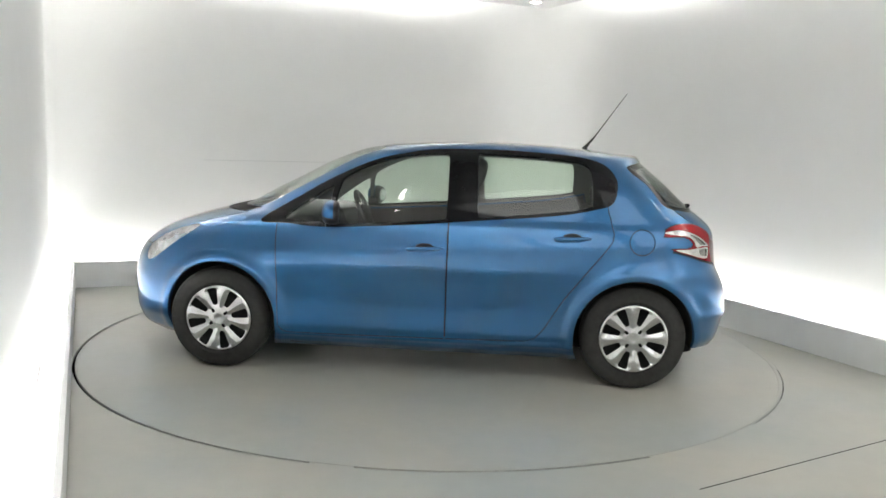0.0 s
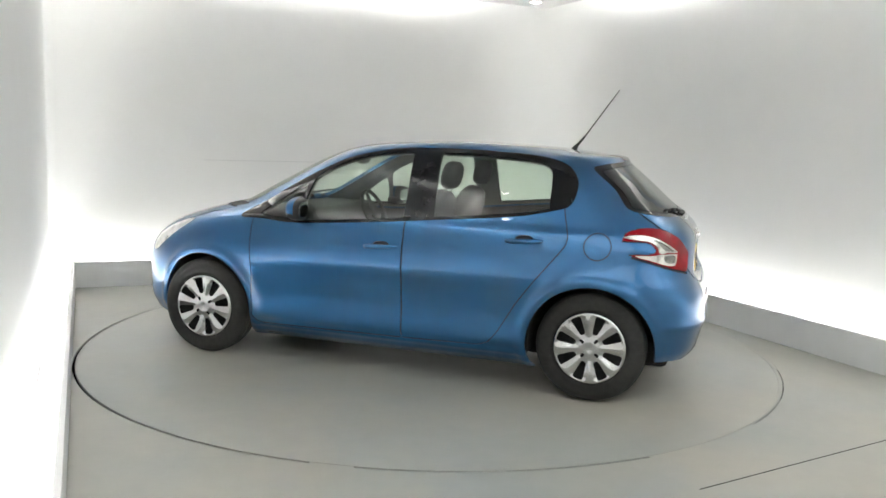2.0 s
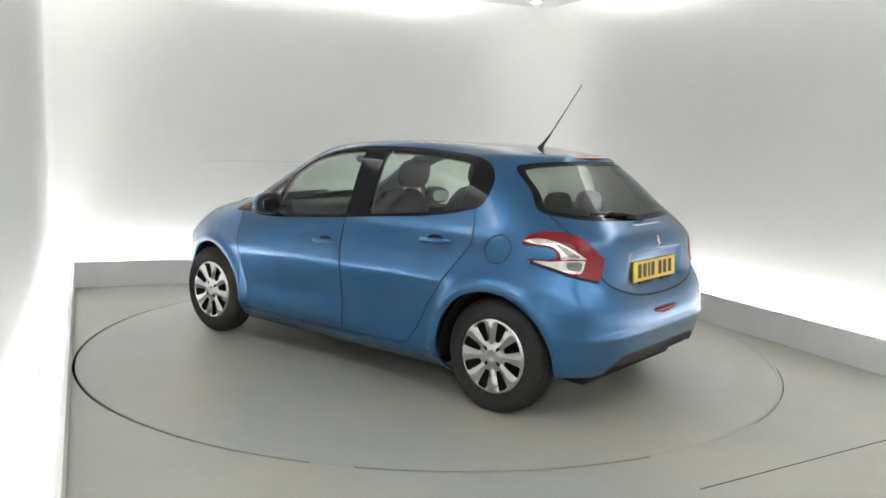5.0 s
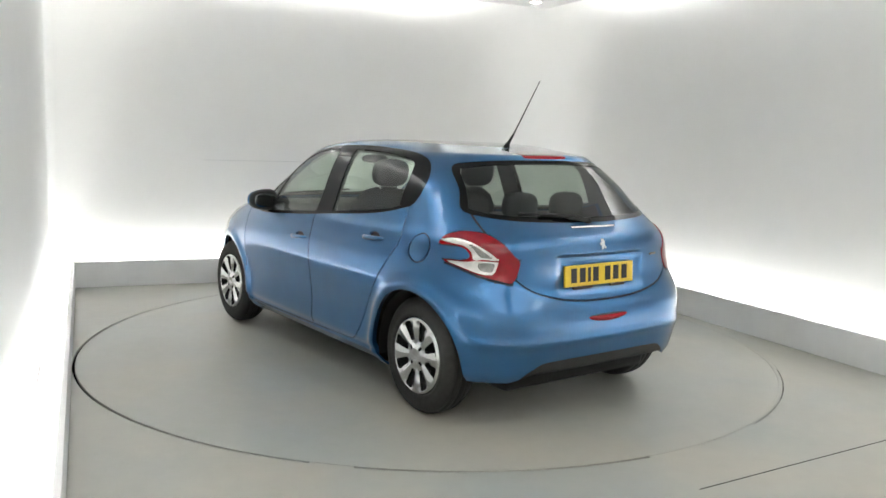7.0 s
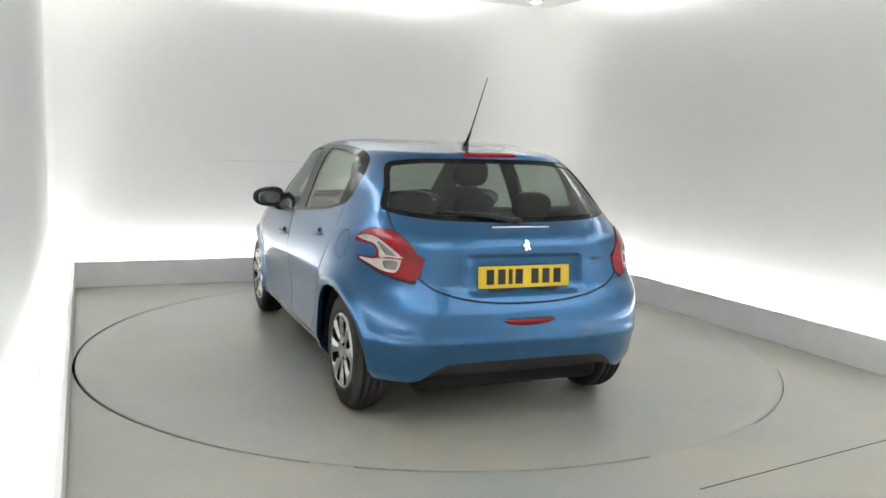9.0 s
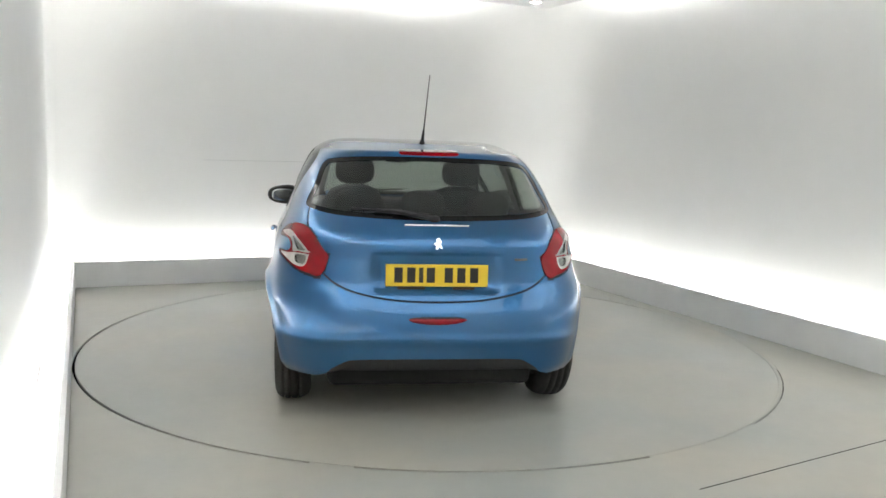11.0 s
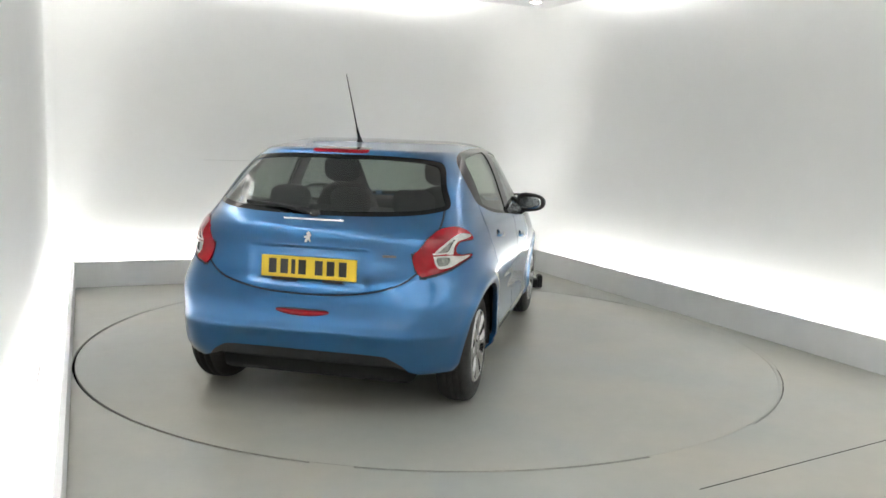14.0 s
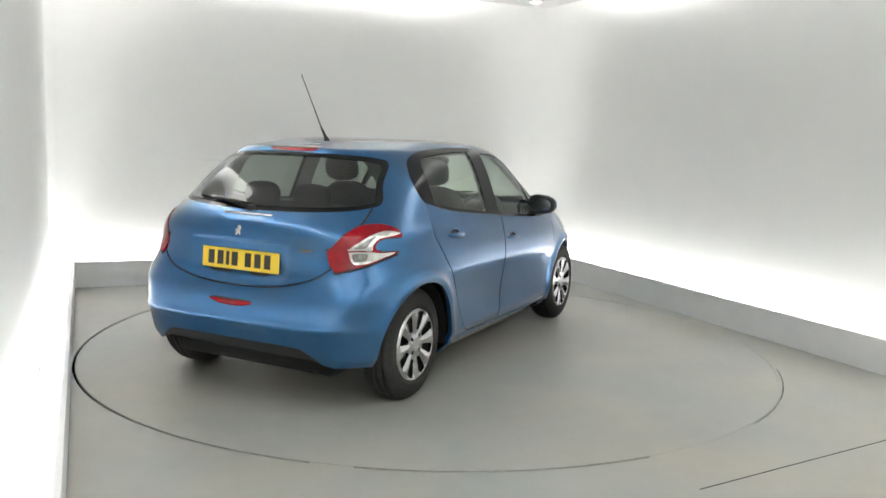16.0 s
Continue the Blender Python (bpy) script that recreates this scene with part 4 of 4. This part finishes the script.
ant = cpart("aerial", join(rod((-0.985, 0, 1.414), (-1.006, 0, 1.450), 0.022, 0.012, 16), rod((-1.006, 0, 1.448), (-1.056, 0, 1.510), 0.010, 0.0055)), M_PLASTIC, "black aerial base")
cpart("aerial_rod", rod((-1.05, 0, 1.501), (-1.258, 0, 1.806), 0.0042, 0.0022), M_PLASTIC, "thin black aerial rod", parent=ant)

# number plate with plain bars in place of its characters
plate_x = min(skin_x(y, z) for y in (0, 0.2) for z in (0.73, 0.76, 0.79, 0.82, 0.835)) - 0.005
plate = cpart("number_plate", box(-0.006, 0.006, -0.26, 0.26, -0.0555, 0.0555, 0.003), M_PLATE, "yellow rear number plate", smooth=False)
plate.location = (plate_x + CAR_OFFSET[0], CAR_OFFSET[1], 0.780)
plate.rotation_euler = (0, radians(4), 0)
for k, y in enumerate((0.196, 0.132, 0.082, 0.033, -0.058, -0.122, -0.188)):
    w = 0.011 if k == 2 else 0.021
    cpart("character_bar", box(-0.0075, -0.0062, y - w, y + w, -0.036, 0.040), M_INK, "black bar on the plate", smooth=False, parent=plate)
for y0, y1 in ((-0.19, -0.08), (0.06, 0.20)):
    cpart("dealer_bar", box(-0.009, 0.004, y0, y1, -0.070, -0.0565, 0.002), M_INK, "small black bar under the plate", smooth=False, parent=plate)

# chrome strip under the rear window, badge, model bars
strip = cpart("chrome_strip", box(-0.008, 0.012, -0.165, 0.165, -0.0055, 0.0055, 0.003), M_CHROME, "slim chrome strip", parent=tailgate)
strip.location = (skin_x(0, 1.026), 0, 1.026)
badge = bmesh.new()
outline = [(0.0, 0.040), (0.016, 0.030), (0.010, 0.012), (0.030, 0.004), (0.022, -0.012), (0.012, -0.006), (0.020, -0.034), (0.006, -0.040), (-0.004, -0.018), (-0.018, -0.036), (-0.026, -0.030), (-0.014, -0.004), (-0.022, 0.016), (-0.010, 0.034)]
fr = [badge.verts.new((-0.006, y, z)) for y, z in outline]
bk = [badge.verts.new((0.006, y, z)) for y, z in outline]
badge.faces.new(fr)
badge.faces.new(bk[::-1])
for i in range(len(fr)):
    badge.faces.new((fr[i], bk[i], bk[(i + 1) % len(fr)], fr[(i + 1) % len(fr)]))
bmesh.ops.recalc_face_normals(badge, faces=badge.faces[:])
bmesh.ops.scale(badge, verts=badge.verts[:], vec=(1, 0.74, 0.74))
ob = cpart("badge", badge, M_CHROME, "small chrome badge", smooth=False, parent=tailgate)
ob.location = (skin_x(0, 0.940) - 0.007, 0, 0.940)
ob.rotation_euler = (0, radians(20), 0)
ob = cpart("model_bar", box(-0.003, 0.004, -0.035, 0.035, -0.006, 0.006, 0.002), M_STEEL, "small dull bar", smooth=False, parent=tailgate)
ob.location = (skin_x(0.43, 0.865), -0.43, 0.865)
ob.rotation_euler = (0, 0, radians(14))

# rear fog reflector in the bumper
b = ball(0.012, 0.148, 0.017, 2.2)
for v in b.verts:
    v.co.z += 0.010 * (v.co.y / 0.148) ** 2
ob = cpart("fog_light", b, M_REDLENS, "slim red fog light in the bumper", parent=bumper)
ob.location = (skin_x(0, 0.562) + 0.003, 0, 0.560)
b = ball(0.010, 0.160, 0.024, 2.2)
for v in b.verts:
    v.co.z += 0.010 * (v.co.y / 0.16) ** 2
ob = cpart("fog_surround", b, M_SHUT, "dark surround of the fog light", parent=bumper)
ob.location = (skin_x(0, 0.562) + 0.006, 0, 0.560)

# rear wiper
def on_glass(y, z, out):
    return Vector((skin_x(y, z) - out, y, z))


hub = ball(0.020, 0.030, 0.018)
bmesh.ops.translate(hub, verts=hub.verts[:], vec=on_glass(0.01, 1.055, 0.014))
cpart("wiper_arm", join(rod(on_glass(0.02, 1.058, 0.022), on_glass(0.22, 1.088, 0.026), 0.014, 0.007, 8), hub), M_PLASTIC, "black rear wiper arm", parent=tailgate)
cpart("wiper_blade", join(rod(on_glass(0.03, 1.074, 0.012), on_glass(0.43, 1.096, 0.012), 0.006, 0.006, 6), rod(on_glass(0.12, 1.079, 0.014), on_glass(0.31, 1.092, 0.014), 0.011, 0.010, 6)), M_PLASTIC, "black wiper blade", parent=tailgate)
for y in (0.36, -0.30):
    cpart("front_wiper", rod((1.20, y, 1.0), (1.02, y - 0.45, 1.035), 0.009, 0.007, 6), M_PLASTIC, "black windscreen wiper")

# ---------------------------------------------------------------- inside the car
def cushion(length, width, thick, power=4.0):
    return ball(length / 2, width / 2, thick / 2, power, 12, 24)


def seat(y):
    base_ = cpart("front_seat", cushion(0.50, 0.50, 0.20), M_CLOTH, "dark cloth front seat")
    base_.location = (0.22 + CAR_OFFSET[0], y + CAR_OFFSET[1], 0.46)
    b = cushion(0.16, 0.48, 0.66)
    for v in b.verts:
        v.co.y *= 1.0 - 0.22 * max(0.0, v.co.z / 0.33) ** 2
    ob = cpart("backrest", b, M_CLOTH, parent=base_)
    ob.location, ob.rotation_euler = (-0.34, 0, 0.36), (0, radians(-20), 0)
    ob = cpart("headrest", cushion(0.10, 0.26, 0.18, 3.0), M_CLOTH, parent=base_)
    ob.location, ob.rotation_euler = (-0.50, 0, 0.775), (0, radians(-12), 0)
    for d in (-0.06, 0.06):
        cpart("headrest_post", rod((-0.455, d, 0.60), (-0.495, d, 0.74), 0.006, 0.006, 8), M_CHROME, parent=base_)


seat(0.36)
seat(-0.36)
bench = cpart("rear_bench", cushion(0.48, 1.22, 0.20), M_CLOTH, "dark cloth rear bench")
bench.location = (-0.68 + CAR_OFFSET[0], CAR_OFFSET[1], 0.47)
ob = cpart("backrest", cushion(0.16, 1.24, 0.58), M_CLOTH, parent=bench)
ob.location, ob.rotation_euler = (-0.32, 0, 0.30), (0, radians(-22), 0)
for y in (0.38, 0.0, -0.38):
    ob = cpart("headrest", cushion(0.10, 0.25, 0.16, 3.0), M_CLOTH, parent=bench)
    ob.location = (-0.455, y, 0.615)
cpart("parcel_shelf", box(-1.58, -1.16, -0.56, 0.56, 0.965, 0.985, 0.006), M_DASH, "dark parcel shelf", smooth=False)
dash = box(0.66, 1.16, -0.66, 0.66, 0.62, 0.965, 0.07, 4)
cpart("dashboard", dash, M_DASH, "dark plastic dashboard")
sw = bmesh.new()
n, m = 36, 8
rows = [[sw.verts.new(((0.170 + 0.015 * math.cos(2 * math.pi * j / m)) * math.cos(2 * math.pi * i / n), (0.170 + 0.015 * math.cos(2 * math.pi * j / m)) * math.sin(2 * math.pi * i / n), 0.015 * math.sin(2 * math.pi * j / m))) for j in range(m)] for i in range(n)]
for i in range(n):
    for j in range(m):
        sw.faces.new((rows[i][j], rows[(i + 1) % n][j], rows[(i + 1) % n][(j + 1) % m], rows[i][(j + 1) % m]))
steer = cpart("steering_wheel", join(sw, box(-0.16, 0.16, -0.02, 0.02, -0.012, 0.004, 0.005), ball(0.06, 0.07, 0.025), box(-0.02, 0.02, -0.16, 0.0, -0.012, 0.004, 0.005)), M_DASH, "black steering wheel")
steer.matrix_basis = Matrix.Translation((0.56 + CAR_OFFSET[0], -0.36 + CAR_OFFSET[1], 0.90)) @ pose(0, 0, 0, 0, -64, 0) @ pose(0, 0, 0, 0, 0, 90)
cpart("cabin_mirror", cushion(0.02, 0.22, 0.06, 3.0), M_PLASTIC, "small black cabin mirror").location = (0.50 + CAR_OFFSET[0], CAR_OFFSET[1], 1.30)


# ---------------------------------------------------------------- what moves
def motions():
    rows = [(0.5 * k, pose(0, 0, 0, 0, 0, TURN_START + TURN_RATE * 0.5 * k)) for k in range(33)]
    walk(car, rows)
    walk(turntable, [(t, Matrix.Translation(DISC_AT) @ m) for t, m in rows])


motions()
